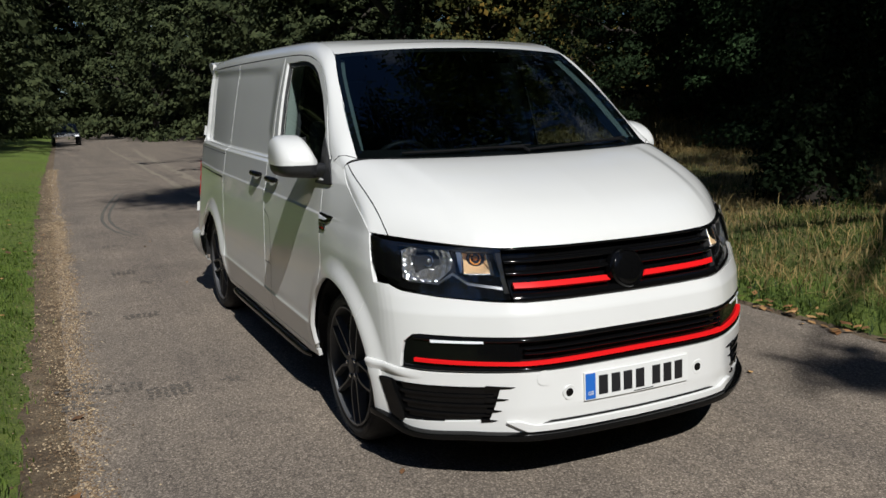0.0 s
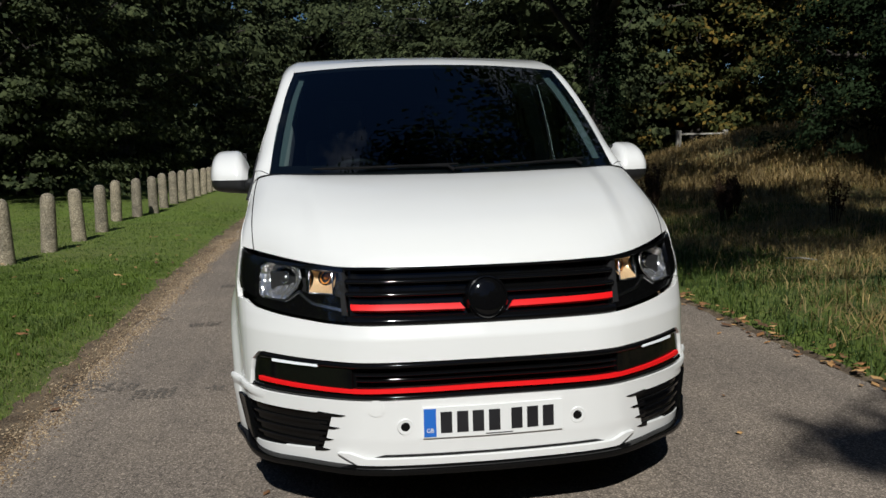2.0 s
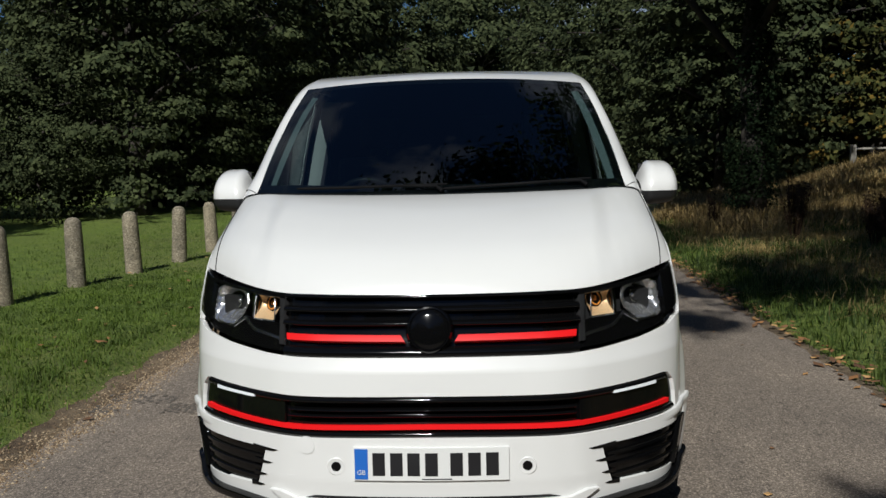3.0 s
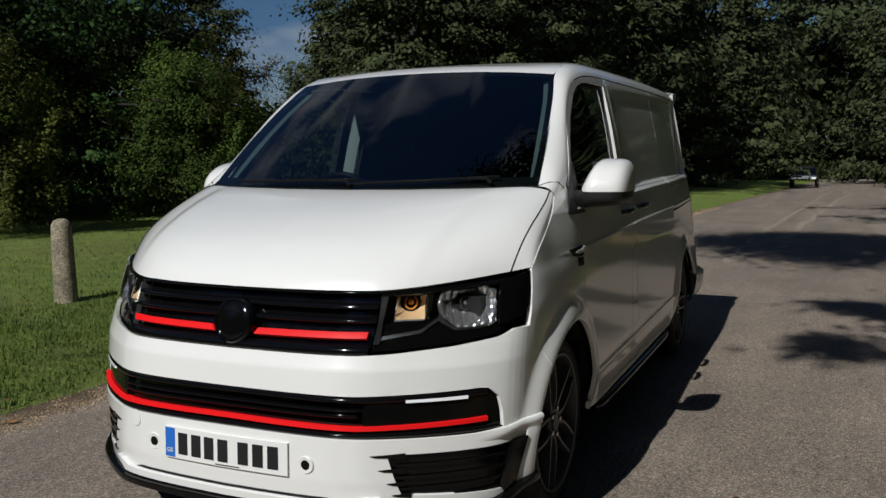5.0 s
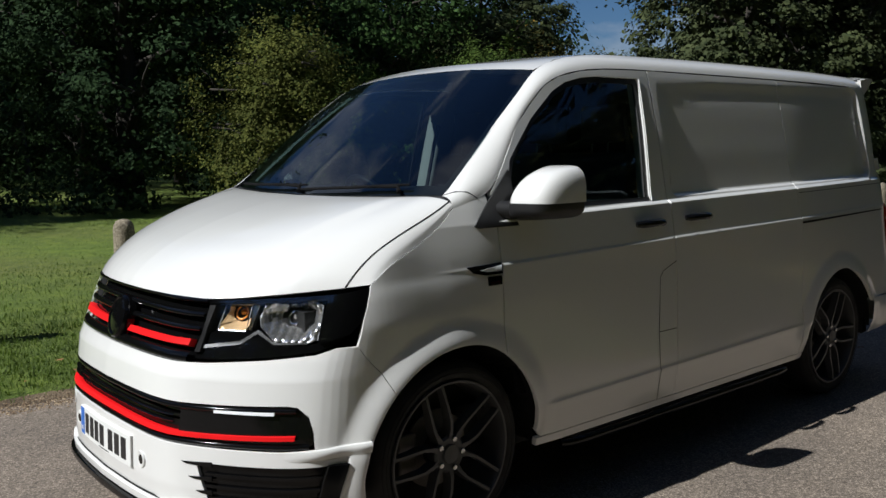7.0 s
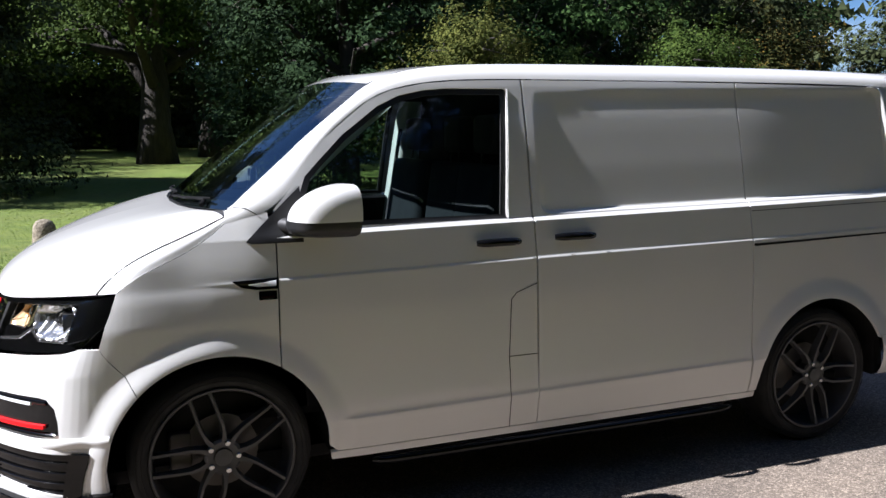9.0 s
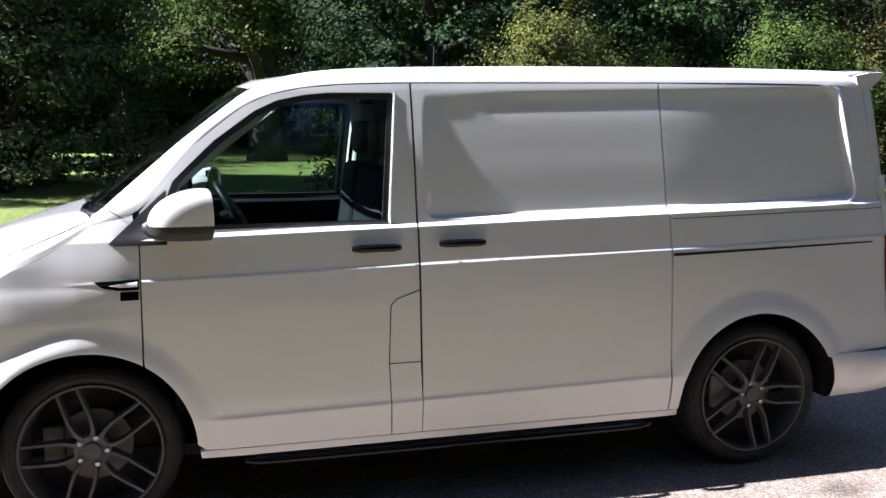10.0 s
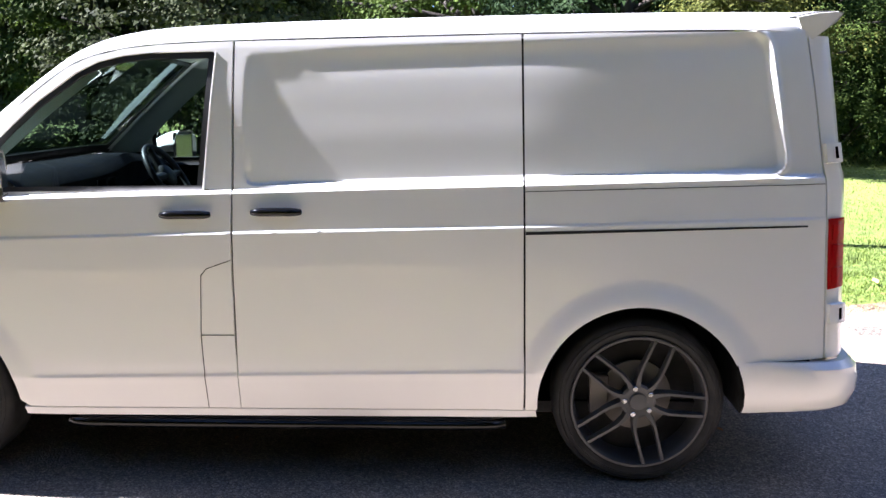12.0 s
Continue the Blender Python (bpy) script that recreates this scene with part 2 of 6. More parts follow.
def skin(s, z, off=0.):
    a = abs(s)
    x, y = float(np.interp(a, RUN, CURVE[:, 0])), float(np.interp(a, RUN, CURVE[:, 1]))
    x2, y2 = float(np.interp(a + .01, RUN, CURVE[:, 0])), float(np.interp(a + .01, RUN, CURVE[:, 1]))
    nx, ny = y2 - y, x - x2
    n = math.hypot(nx, ny) or 1
    zz = z - .0178 * (min(max(y, 0), 3.6) - 1.4)
    k = min(max((a - .5) / .9, 0), 1)
    kr = min(max((SEND - a) / .9, 0), 1)
    w = ease(.30, .12, y) if a < S0 + 1 else 0
    wide = float(np.interp(zz, WZ_Z, WZ_X)) * (1 - w) + w * float(np.interp(zz, WING_Z, WING_X))
    x *= 1 + min(k, kr) * (wide / .96 - 1)
    y += float(np.interp(z, RZ_Z, RZ_Y)) * ease(1.35, .9, a)
    x -= ease(.35, -.15, y) * ease(SEND, SEND - 1, a) * (.028 * min(max((z - .98) / .28, 0), 1) + .018 * ease(.85, 1.02, z)) if y < .35 else 0
    x -= .045 * ease(1.35, .25, y) * ease(1.22, 1.75, z)
    y -= .11 * max(z - 1.2, 0) * ease(3.3, 3.72, y)
    d = off + (relief(y, z, zz) if S0 - .6 < a < S0 + 3.7 else 0)
    sg = -1 if s < 0 else 1
    return np.array([sg * (x + nx / n * d), y + ny / n * d, z])


def skin_normal(s, z, off=0.):
    s = s if abs(s) > .012 else .012
    e = .004
    n = np.cross(skin(s + e, z, off) - skin(s - e, z, off), skin(s, z + e, off) - skin(s, z - e, off))
    return n / (np.linalg.norm(n) or 1)


def span(a, b, step):
    n = max(1, int(math.ceil((b - a) / step)))
    return [a + (b - a) * i / n for i in range(1, n)]


Z_LINES = [.30, .33, .36, .38, .40, .42, .435, .45, .46, .472, .49, .51] + [.53 + .011 * i for i in range(31)] + [.885, .92, .98, 1.02] + [1.030 + .002 * i for i in range(13)] + [1.06, 1.07, 1.10, 1.15, 1.18, 1.19] + [1.196 + .003 * i for i in range(13)] + [1.235, 1.245, 1.26, 1.30, 1.38, 1.46, 1.54, 1.62, 1.7, 1.74, 1.755, 1.765, 1.775, 1.785]


def panel(name, outline, material, parent, off=0., thick=.02, side=1, fine_s=(), step=.07, z_lines=None, label="", on_side=True):
    """A sheet of the skin within an outline of (y, z) along the side, or (s, z) round the front, with turned-in edges."""
    pts = [((p[0] + S0) if on_side else p[0], p[1]) for p in outline]
    bm = bmesh.new()
    bm.faces.new([bm.verts.new((a, b, 0)) for a, b in pts])
    lo, hi = min(p[0] for p in pts), max(p[0] for p in pts)
    zl, zh = min(p[1] for p in pts), max(p[1] for p in pts)
    cuts = [((v, 0, 0), (1, 0, 0)) for v in span(lo, hi, step) + [f + (S0 if on_side else 0) for f in fine_s] if lo < v < hi]
    zs = z_lines if z_lines is not None else span(zl, zh, .06)
    cuts += [((S0 + 1.4, v, 0), (-.0178, 1, 0)) if on_side else ((0, v, 0), (0, 1, 0)) for v in zs if zl - .04 < v < zh + .04]
    for co, no in cuts:
        bmesh.ops.bisect_plane(bm, geom=bm.verts[:] + bm.edges[:] + bm.faces[:], dist=1e-6, plane_co=co, plane_no=no)
    bm.verts.index_update()
    verts, normals, faces = [], [], []
    flat = [(v.co.x, v.co.y) for v in bm.verts]
    for a, b in flat:
        verts.append(skin(side * a, b, off))
        normals.append(skin_normal(side * a, b, off))
    for f in bm.faces:
        ids = [v.index for v in f.verts]
        faces.append(ids if (f.normal.z > 0) == (side > 0) else ids[::-1])
    if thick:
        for e in bm.edges:
            if e.is_boundary:
                i, j = e.verts[0].index, e.verts[1].index
                f = e.link_faces[0]
                order = [v.index for v in f.verts]
                if order[(order.index(i) + 1) % len(order)] != j:
                    i, j = j, i
                if (f.normal.z > 0) != (side > 0):
                    i, j = j, i
                p, q = verts[i], verts[j]
                n1, n2 = normals[i], normals[j]
                out = np.cross(q - p, n1)
                out = out / (np.linalg.norm(out) or 1)
                k = len(verts)
                verts += [p, q, q - n2 * thick, p - n1 * thick]
                normals += [out * .8 + n1 * .6, out * .8 + n2 * .6, out, out]
                faces.append([k + 1, k, k + 3, k + 2])
    bm.free()
    return part(name, plain_mesh(name, verts, faces, normals), material, parent, label)


def patch(name, rows, material, parent, thick=0., label="", uv_close=False):
    """A smooth sheet through a grid of points, with an inner side where thick."""
    nr, nc = len(rows), len(rows[0])
    bm = bmesh.new()
    grid = [[bm.verts.new(tuple(p)) for p in r] for r in rows]
    for i in range(nr - 1):
        for j in range(nc - 1):
            bm.faces.new((grid[i][j], grid[i][j + 1], grid[i + 1][j + 1], grid[i + 1][j]))
    bm.normal_update()
    if thick:
        bmesh.ops.solidify(bm, geom=bm.faces[:], thickness=thick)
    return part(name, bm, material, parent, label, smooth=True)


def rib(name, s0, s1, mid, half, depth, off, material, parent, side, n=26):
    """A rounded bar across the front along the skin; mid is its height at a share of its run."""
    rows = []
    for t in np.linspace(0, 1, n):
        a = s0 + (s1 - s0) * t
        rows.append([skin(side * a, mid(t) + half * math.cos(b), off + depth * math.sin(b)) for b in np.linspace(0, math.pi, 9)])
    return patch(name, rows, material, parent)


def along(points, n):
    """n points at even steps along a polyline."""
    p = np.array(points, float)
    d = np.concatenate([[0], np.cumsum(np.linalg.norm(np.diff(p, axis=0), axis=1))])
    return [np.array([np.interp(d[-1] * i / (n - 1), d, p[:, k]) for k in range(p.shape[1])]) for i in range(n)]


def coons(front, rear, mid, edge, nu, nv, crown=1):
    """A sheet of nv rows of nu points: front and rear rows from the middle to the edge, mid and edge columns from front to rear."""
    f, r, m, e = along(front, nu), along(rear, nu), along(mid, nv), along(edge, nv)
    rows = []
    for j in range(nv):
        v = j / (nv - 1)
        row = []
        for i in range(nu):
            u = i / (nu - 1)
            k = np.array((u, u, 1 - (1 - u ** crown) ** .5 if crown > 1 else u))
            row.append((1 - v) * f[i] + v * r[i] + (1 - k) * m[j] + k * e[j] - ((1 - k) * (1 - v) * f[0] + k * (1 - v) * f[-1] + (1 - k) * v * r[0] + k * v * r[-1]))
        rows.append(row)
    return rows


def both(rows):
    """Mirrors a half sheet across the middle."""
    return [[np.array([-p[0], p[1], p[2]]) for p in r[:0:-1]] + list(r) for r in rows]


# ---- the van ----
van = tagged(new("van"), "white panel van with black grille, red stripes and dark alloy wheels", "van")

# bonnet
hood_front = [(0, -.775, .966), (.15, -.772, .966), (.3, -.757, .966), (.42, -.735, .966), (.53, -.70, .967), (.63, -.645, .976), (.73, -.56, .988), (.82, -.46, 1.0), (.875, -.375, 1.012)]
HOOD_LINE = [(-.385, 1.008), (-.34, 1.026), (-.25, 1.066), (-.165, 1.102), (-.08, 1.142), (.0, 1.192), (.062, 1.242)]
hood_edge = [tuple(skin(S0 + y, z + .003) - np.array((.003, 0, 0))) for y, z in HOOD_LINE]
hood_front[-1] = hood_edge[0]
hood_mid = [(0, -.775, .966), (0, -.757, 1.0), (0, -.70, 1.045), (0, -.6, 1.098), (0, -.42, 1.168), (0, -.2, 1.232), (0, -.045, 1.268)]
hood_rear = [(0, -.045, 1.268), (.3, -.035, 1.27), (.6, .0, 1.276), (.76, .03, 1.280)]
corner = np.array(hood_edge[-1]) - np.array(hood_rear[-1])
hood_rear += [tuple(np.array((.76, .03, 1.280)) + corner * np.array((math.sin(a), math.sin(a), 1 - math.cos(a)))) for a in (.3, .6, .85, 1.05, 1.2, 1.35, 1.48, math.pi / 2)]
hood = coons(chaikin(hood_front, 1), hood_rear, chaikin(hood_mid, 2), chaikin(hood_edge, 2), 90, 36, 5)
for j, row in enumerate(hood):
    v = j / 35
    for i, p in enumerate(row):
        u = i / 89
        p[2] += .03 * u ** 2 * (1 - u ** 8) ** .6 * math.sin(math.pi * v) ** .7
        p[2] += .012 * math.sin(math.pi * v) ** .7 * ease(.66 + .06 * v, .58 + .06 * v, abs(p[0]))


def cut(row, a, b, n):
    """n points of a row between two shares of it."""
    at = np.linspace(a, b, n) * (len(row) - 1)
    return [np.array([np.interp(k, range(len(row)), [p[c] for p in row]) for c in range(3)]) for k in at]


seam_at = [.921 + .05 * (j / 35) ** .7 for j in range(36)]
patch("bonnet", both([cut(row, 0, a, 84) for row, a in zip(hood, seam_at)]), WHITE, van, .012, "glossy white bonnet")
for side in (1, -1):
    patch("wing_shoulder", [[p * np.array((side, 1, 1)) for p in cut(row, a, 1, 14)] for row, a in zip(hood, seam_at)], WHITE, van)
    line = [cut(row, a, 1, 2)[0] * np.array((side, 1, 1)) + np.array((side * .0006, 0, .0010)) for row, a in zip(hood, seam_at)]
    part("bonnet_seam", tube(line, .0022, 6), DARK, van, smooth=True)

# windscreen with its black border, and the roof
ws_bottom = [(0, -.03, 1.272), (.4, -.012, 1.277), (.65, .03, 1.283), (.812, .078, 1.284)]
ws_top = [(0, .625, 1.812), (.35, .635, 1.806), (.6, .66, 1.79), (.695, .68, 1.778)]
ws_side = [(.812, .078, 1.284), (.80, .2, 1.392), (.772, .36, 1.53), (.735, .54, 1.675), (.695, .68, 1.778)]
ws_mid = [(0, -.03, 1.272), (0, .12, 1.405), (0, .29, 1.548), (0, .47, 1.69), (0, .625, 1.812)]
ws = coons(ws_bottom, ws_top, chaikin(ws_mid, 1), chaikin(ws_side, 1), 20, 16)
screen = patch("windscreen", both(ws), WINDSCREEN, van, 0, "tinted windscreen")


def band(rows, i0, i1, j0, j1, lift):
    out = [[np.array(p) + np.array((0, -.6, .8)) * lift for p in r[i0:i1]] for r in rows[j0:j1]]
    return out


full = both(ws)
fine = [along(r, 160) for r in full]
fine = [[np.array([np.interp(t, np.linspace(0, 1, 16), [fine[j][i][k] for j in range(16)]) for k in range(3)]) for i in range(160)] for t in np.linspace(0, 1, 60)]
patch("screen_border", band(fine, 0, 160, 0, 5, -.004), MATT_BLACK, screen)
patch("screen_border", band(fine, 0, 160, 57, 60, -.004), MATT_BLACK, screen)
patch("screen_border", band(fine, 0, 4, 4, 58, -.004), MATT_BLACK, screen)
patch("screen_border", band(fine, 156, 160, 4, 58, -.004), MATT_BLACK, screen)

rail_out_yz = [(.055, 1.238), (.12, 1.2545), (.17, 1.266), (.215, 1.282), (.289, 1.336), (.45, 1.548), (.56, 1.642), (.661, 1.718), (.76, 1.76), (.9, 1.789), (1.05, 1.803), (1.263, 1.81), (1.7, 1.815), (2.4, 1.82), (3.1, 1.822), (3.55, 1.815), (3.668, 1.80)]
rail_in = [(.816, .066, 1.282), (.812, .10, 1.302), (.808, .13, 1.33), (.796, .2, 1.392), (.765, .37, 1.54), (.747, .47, 1.62), (.728, .56, 1.69), (.695, .68, 1.782), (.69, .8, 1.83), (.69, .97, 1.862), (.69, 1.2, 1.878), (.69, 1.7, 1.889), (.69, 2.4, 1.896), (.69, 3.1, 1.897), (.69, 3.6, 1.889), (.69, 3.73, 1.875)]
for side in (1, -1):
    rows = []
    outer = [skin(y + S0, z) for y, z in rail_out_yz]
    o_f = along(chaikin(outer, 2), 90)
    i_f = along(chaikin([np.array(p) for p in rail_in], 2), 90)
    for o, i in zip(o_f, i_f):
        mid = (o + i) / 2
        out = np.array((1, -.15 * ease(1, .5, mid[1]) * ease(.08, .22, mid[1]), .7 - .2 * ease(.1, .25, mid[1]) * ease(.9, .6, mid[1])))
        out = out / np.linalg.norm(out)
        bulge = np.linalg.norm(o - i) * (.40 - .14 * ease(.1, .3, mid[1]) - .03 * ease(.6, 1.0, mid[1]))
        row = []
        for t in np.linspace(0, 1, 9):
            c = mid + out * bulge
            p = (1 - t) ** 2 * o + 2 * t * (1 - t) * c + t * t * i
            row.append(p * np.array((side, 1, 1)))
        rows.append(row)
    patch("roof_rail", rows, WHITE, van, 0, "white pillar and roof edge")
    foot = [k for k in range(90) if o_f[k][1] < .213]
    line = [cut(rows[k], 1 - k / foot[-1], 1, 2)[0] + np.array((side * .0022, -.001, .0022)) for k in foot]
    part("pillar_seam", tube(line, .0016, 6), DARK, van, smooth=True)
roof_rows = []
for k in range(40):
    t = k / 39
    y = .625 + t * 3.035
    row = []
    for u in np.linspace(0, 1, 14):
        ye = float(np.interp(t, [0, .02, 1], [.68, .72, 3.66]))
        yc = y
        zr = float(np.interp(ye, [p[1] for p in rail_in[7:]], [p[2] for p in rail_in[7:]]))
        zc = zr + .016 if t > .08 else float(np.interp(t, [0, .03, .08], [1.812, 1.852, zr + .016]))
        x = u * float(np.interp(ye, [p[1] for p in rail_in[7:]], [p[0] for p in rail_in[7:]]))
        row.append(np.array((x, yc + (ye - yc) * u ** 2, zc + (zr - zc) * u ** 2.2)))
    roof_rows.append(row)
patch("roof", both(roof_rows), WHITE, van, 0, "smooth white roof")


def arc(cy, r, a0, a1, n=26, cz=.34):
    return [(cy + r * math.cos(radians(a0 + (a1 - a0) * i / n)), cz + r * math.sin(radians(a0 + (a1 - a0) * i / n))) for i in range(n + 1)]


WF, WR = WHEELS_AT
glass_line = [(.345, 1.215), (.345, 1.345), (.37, 1.41), (.425, 1.465), (.538, 1.573), (.698, 1.690), (.79, 1.733), (.90, 1.757), (1.0, 1.766), (1.27, 1.768), (1.279, 1.76), (1.232, 1.218)]
glass_in = [(.37, 1.23), (.37, 1.34), (.395, 1.40), (.445, 1.452), (.555, 1.555), (.71, 1.668), (.80, 1.709), (.91, 1.733), (1.01, 1.741), (1.245, 1.742), (1.252, 1.734), (1.207, 1.23)]
fine_f = [WF + d for d in np.linspace(-.56, .56, 90)]
fine_r = [WR + d for d in np.linspace(-.56, .6, 80)] + [3.40 + .012 * i for i in range(16)]
for side in (1, -1):
    # wing, with the wheel arch and the bonnet's line
    wing = [(.235, .705)] + [(.236, .9), (.237, 1.16), (.215, 1.282)] + [(y, z + .0015) for y, z in chaikin(HOOD_LINE, 2)[::-1]] + [(-.386, 1.006), (-.410, .94), (-.430, .90), (-.447, .82), (-.329, .715)] + arc(WF, .415, 135.3, 57.5, 22)
    panel("front_wing", wing, WHITE, van, side=side, fine_s=fine_f, z_lines=Z_LINES)
    door_low = [(.242, .70)] + [(.243, .95), (.243, 1.213), (1.352, 1.213), (1.351, .95), (1.352, .6), (1.358, .45), (1.357, .309)] + [(.46, .309)] + arc(WF, .415, 0, 56, 18)[0:]
    door_low = [p for p in door_low if not (p[1] < .309)]
    door = panel("front_door", door_low, WHITE, van, side=side, fine_s=fine_f, z_lines=Z_LINES, label="white front door with body-side crease")
    top = [(.243, 1.213), (.243, 1.29), (.287, 1.338), (.45, 1.545), (.56, 1.636), (.661, 1.712), (.76, 1.754), (.9, 1.783), (1.05, 1.797), (1.263, 1.804), (1.352, 1.806), (1.352, 1.213)] + glass_line[::-1]
    panel("door_frame", top, WHITE, door, side=side, z_lines=Z_LINES)
    panel("window_seal", [glass_line[0]] + glass_line[1:] + glass_in[:0:-1] + [glass_in[0]], MATT_BLACK, door, off=-.010, thick=.01, side=side)
    panel("window_seal", [(.345, 1.206), (1.24, 1.206), (1.24, 1.232), (.345, 1.232)], MATT_BLACK, door, off=-.006, thick=.01, side=side)
    pane = panel("window_pane", [(.36, 1.22)] + glass_in[1:-1] + [(1.21, 1.22)], SIDE_GLASS, door, off=-.016, thick=0, side=side, label="clear door window")
    pane.visible_shadow = False
    bright = [(1.237, 1.215), (1.284, 1.765), (1.287, 1.765), (1.240, 1.215)]
    panel("window_trim", bright, WHITE, door, off=.004, thick=.01, side=side)
    panel("mirror_base", [(.128, 1.172), (.15, 1.163), (.345, 1.163), (.345, 1.375), (.30, 1.335)], MATT_BLACK, door, off=.008, thick=.02, side=side)
    # flap and lock seams as narrow dark grooves
    for line in ([(1.352, .935), (1.25, .9)], [(1.25, .9), (1.226, .872)], [(1.226, .872), (1.215, .625)], [(1.215, .625), (1.352, .625)], [(1.215, .625), (1.222, .45), (1.224, .309)]):
        for (ya, za), (yb, zb) in zip(line, line[1:]):
            dy, dz = yb - ya, zb - za
            ln = math.hypot(dy, dz)
            oy, oz = -dz / ln * .0018, dy / ln * .0018
            panel("flap_seam", [(ya + oy, za + oz), (yb + oy, zb + oz), (yb - oy, zb - oz), (ya - oy, za - oz)], DARK, door, off=.0015, thick=0, side=side, z_lines=Z_LINES)
    slider = [(1.362, .309), (1.362, .6), (1.361, .95), (1.362, 1.5), (1.362, 1.806), (2.523, 1.814), (2.528, 1.235), (2.530, .309)]
    sliding = panel("sliding_door", slider, WHITE, van, side=side, step=.1, fine_s=[1.385 + .008 * i for i in range(7)], z_lines=Z_LINES, label="white sliding side door with stamped panel")
    quarter = [(2.538, .309), (2.536, 1.2), (2.532, 1.814), (3.55, 1.810), (3.675, 1.806), (3.682, 1.78), (3.687, 1.61), (3.69, 1.45), (3.69, 1.231), (3.688, .9), (3.688, .535), (3.36, .515)] + [p for p in arc(WR, .405, 25, 184, 26) if p[0] > 2.57] + [(2.582, .309)]
    panel("rear_side_panel", quarter, WHITE, van, side=side, fine_s=fine_r, z_lines=Z_LINES, label="white rear side panel with stamped recess")
    panel("sliding_rail", [(2.537, 1.032), (3.59, 1.051), (3.615, 1.051), (3.615, 1.058), (2.537, 1.045)], DARK, van, off=.002, thick=0, side=side, z_lines=Z_LINES)
    panel("panel_seam", [(2.537, 1.199), (3.688, 1.216), (3.688, 1.219), (2.537, 1.202)], DARK, van, off=.0015, thick=0, side=side, z_lines=Z_LINES)
    sill = [(.44, .272), (2.585, .275), (2.58, .304), (.435, .304)]
    panel("sill", sill, WHITE, van, side=side, label="white sill")
    # handles
    for y0, y1, z, host in ((1.072, 1.272, 1.118, door), (1.445, 1.642, 1.127, sliding)):
        panel("handle_bowl", chaikin([(y0 + .03, z - .055), (y1 - .03, z - .055), (y1 - .03, z + .03), (y0 + .03, z + .03)], 3, True), WHITE, host, off=.0015, thick=0, side=side, step=.02)
        ctr = [skin(side * (S0 + y0 + (y1 - y0) * t), z + .003 * math.sin(t * 3.1), .012 + .022 * math.sin(math.pi * t) ** .5) for t in np.linspace(0, 1, 11)]
        hd = tube(ctr, [.012, .016, .0175, .0175, .0175, .0175, .0175, .0175, .0175, .016, .012], 12)
        part("handle", hd, GLOSS_BLACK, host, "black door handle", smooth=True)
    # side marker and badge
    panel("side_marker", [(.068, 1.028), (.10, 1.003), (.155, .992), (.235, .992), (.235, 1.034)], GLOSS_BLACK, van, off=.006, thick=.01, side=side, step=.03, z_lines=Z_LINES, label="black side indicator")
    panel("marker_lens", [(.125, 1.012), (.16, 1.004), (.23, 1.004), (.23, 1.026)], LED, van, off=.009, thick=.004, side=side, step=.03)
    panel("side_badge", [(.165, .952), (.232, .952), (.232, .985), (.165, .985)], GLOSS_BLACK, van, off=.004, thick=.006, side=side, step=.03)
    panel("badge_mark", [(.175, .960), (.222, .960), (.222, .966), (.175, .966)], RED, van, off=.006, thick=.003, side=side)
    # lining behind the gaps, and the wheel houses
    lining = [(.42, .285)] + arc(WF, .43, -8, 150, 20)[0:] + [(-.36, .99), (.0, 1.19), (.23, 1.20), (3.62, 1.19), (3.66, .50)] + arc(WR, .42, 25, 188, 20)
    panel("lining", lining, DARK, van, off=-.045, thick=0, side=side, step=.15)
    panel("upper_lining", [(1.34, 1.19), (1.34, 1.80), (3.6, 1.80), (3.66, 1.19)], DARK, van, off=-.035, thick=0, side=side, step=.2)
    for wy in WHEELS_AT:
        bm = lathe([(.40 * side, .43), (.93 * side, .43)], 40)
        bmesh.ops.delete(bm, geom=[v for v in bm.verts if v.co.z < -.035], context="VERTS")
        bmesh.ops.translate(bm, verts=bm.verts, vec=(0, wy, .34))
        part("wheel_house", bm, DARK, van)
        part("wheel_house", box_bm(.36 * side, .41 * side, wy - .42, wy + .42, .28, .77), DARK, van)
    # step bar
    st = [(.90 * side, .62, .236), (.925 * side, .66, .238), (.932 * side, .8, .238), (.932 * side, 2.2, .238), (.925 * side, 2.4, .238), (.90 * side, 2.45, .236)]
    step_bar = part("side_step", tube(chaikin(st, 2), .022, 12), GLOSS_BLACK, van, "black tubular side step", smooth=True)
    part("step_tread", box_bm(.78 * side, .925 * side, .66, 2.4, .246, .262, .006), MATT_BLACK, step_bar)
    for yb in (.8, 1.55, 2.3):
        part("step_bracket", box_bm(.6 * side, .90 * side, yb - .03, yb + .03, .225, .25, .004), DARK, step_bar)

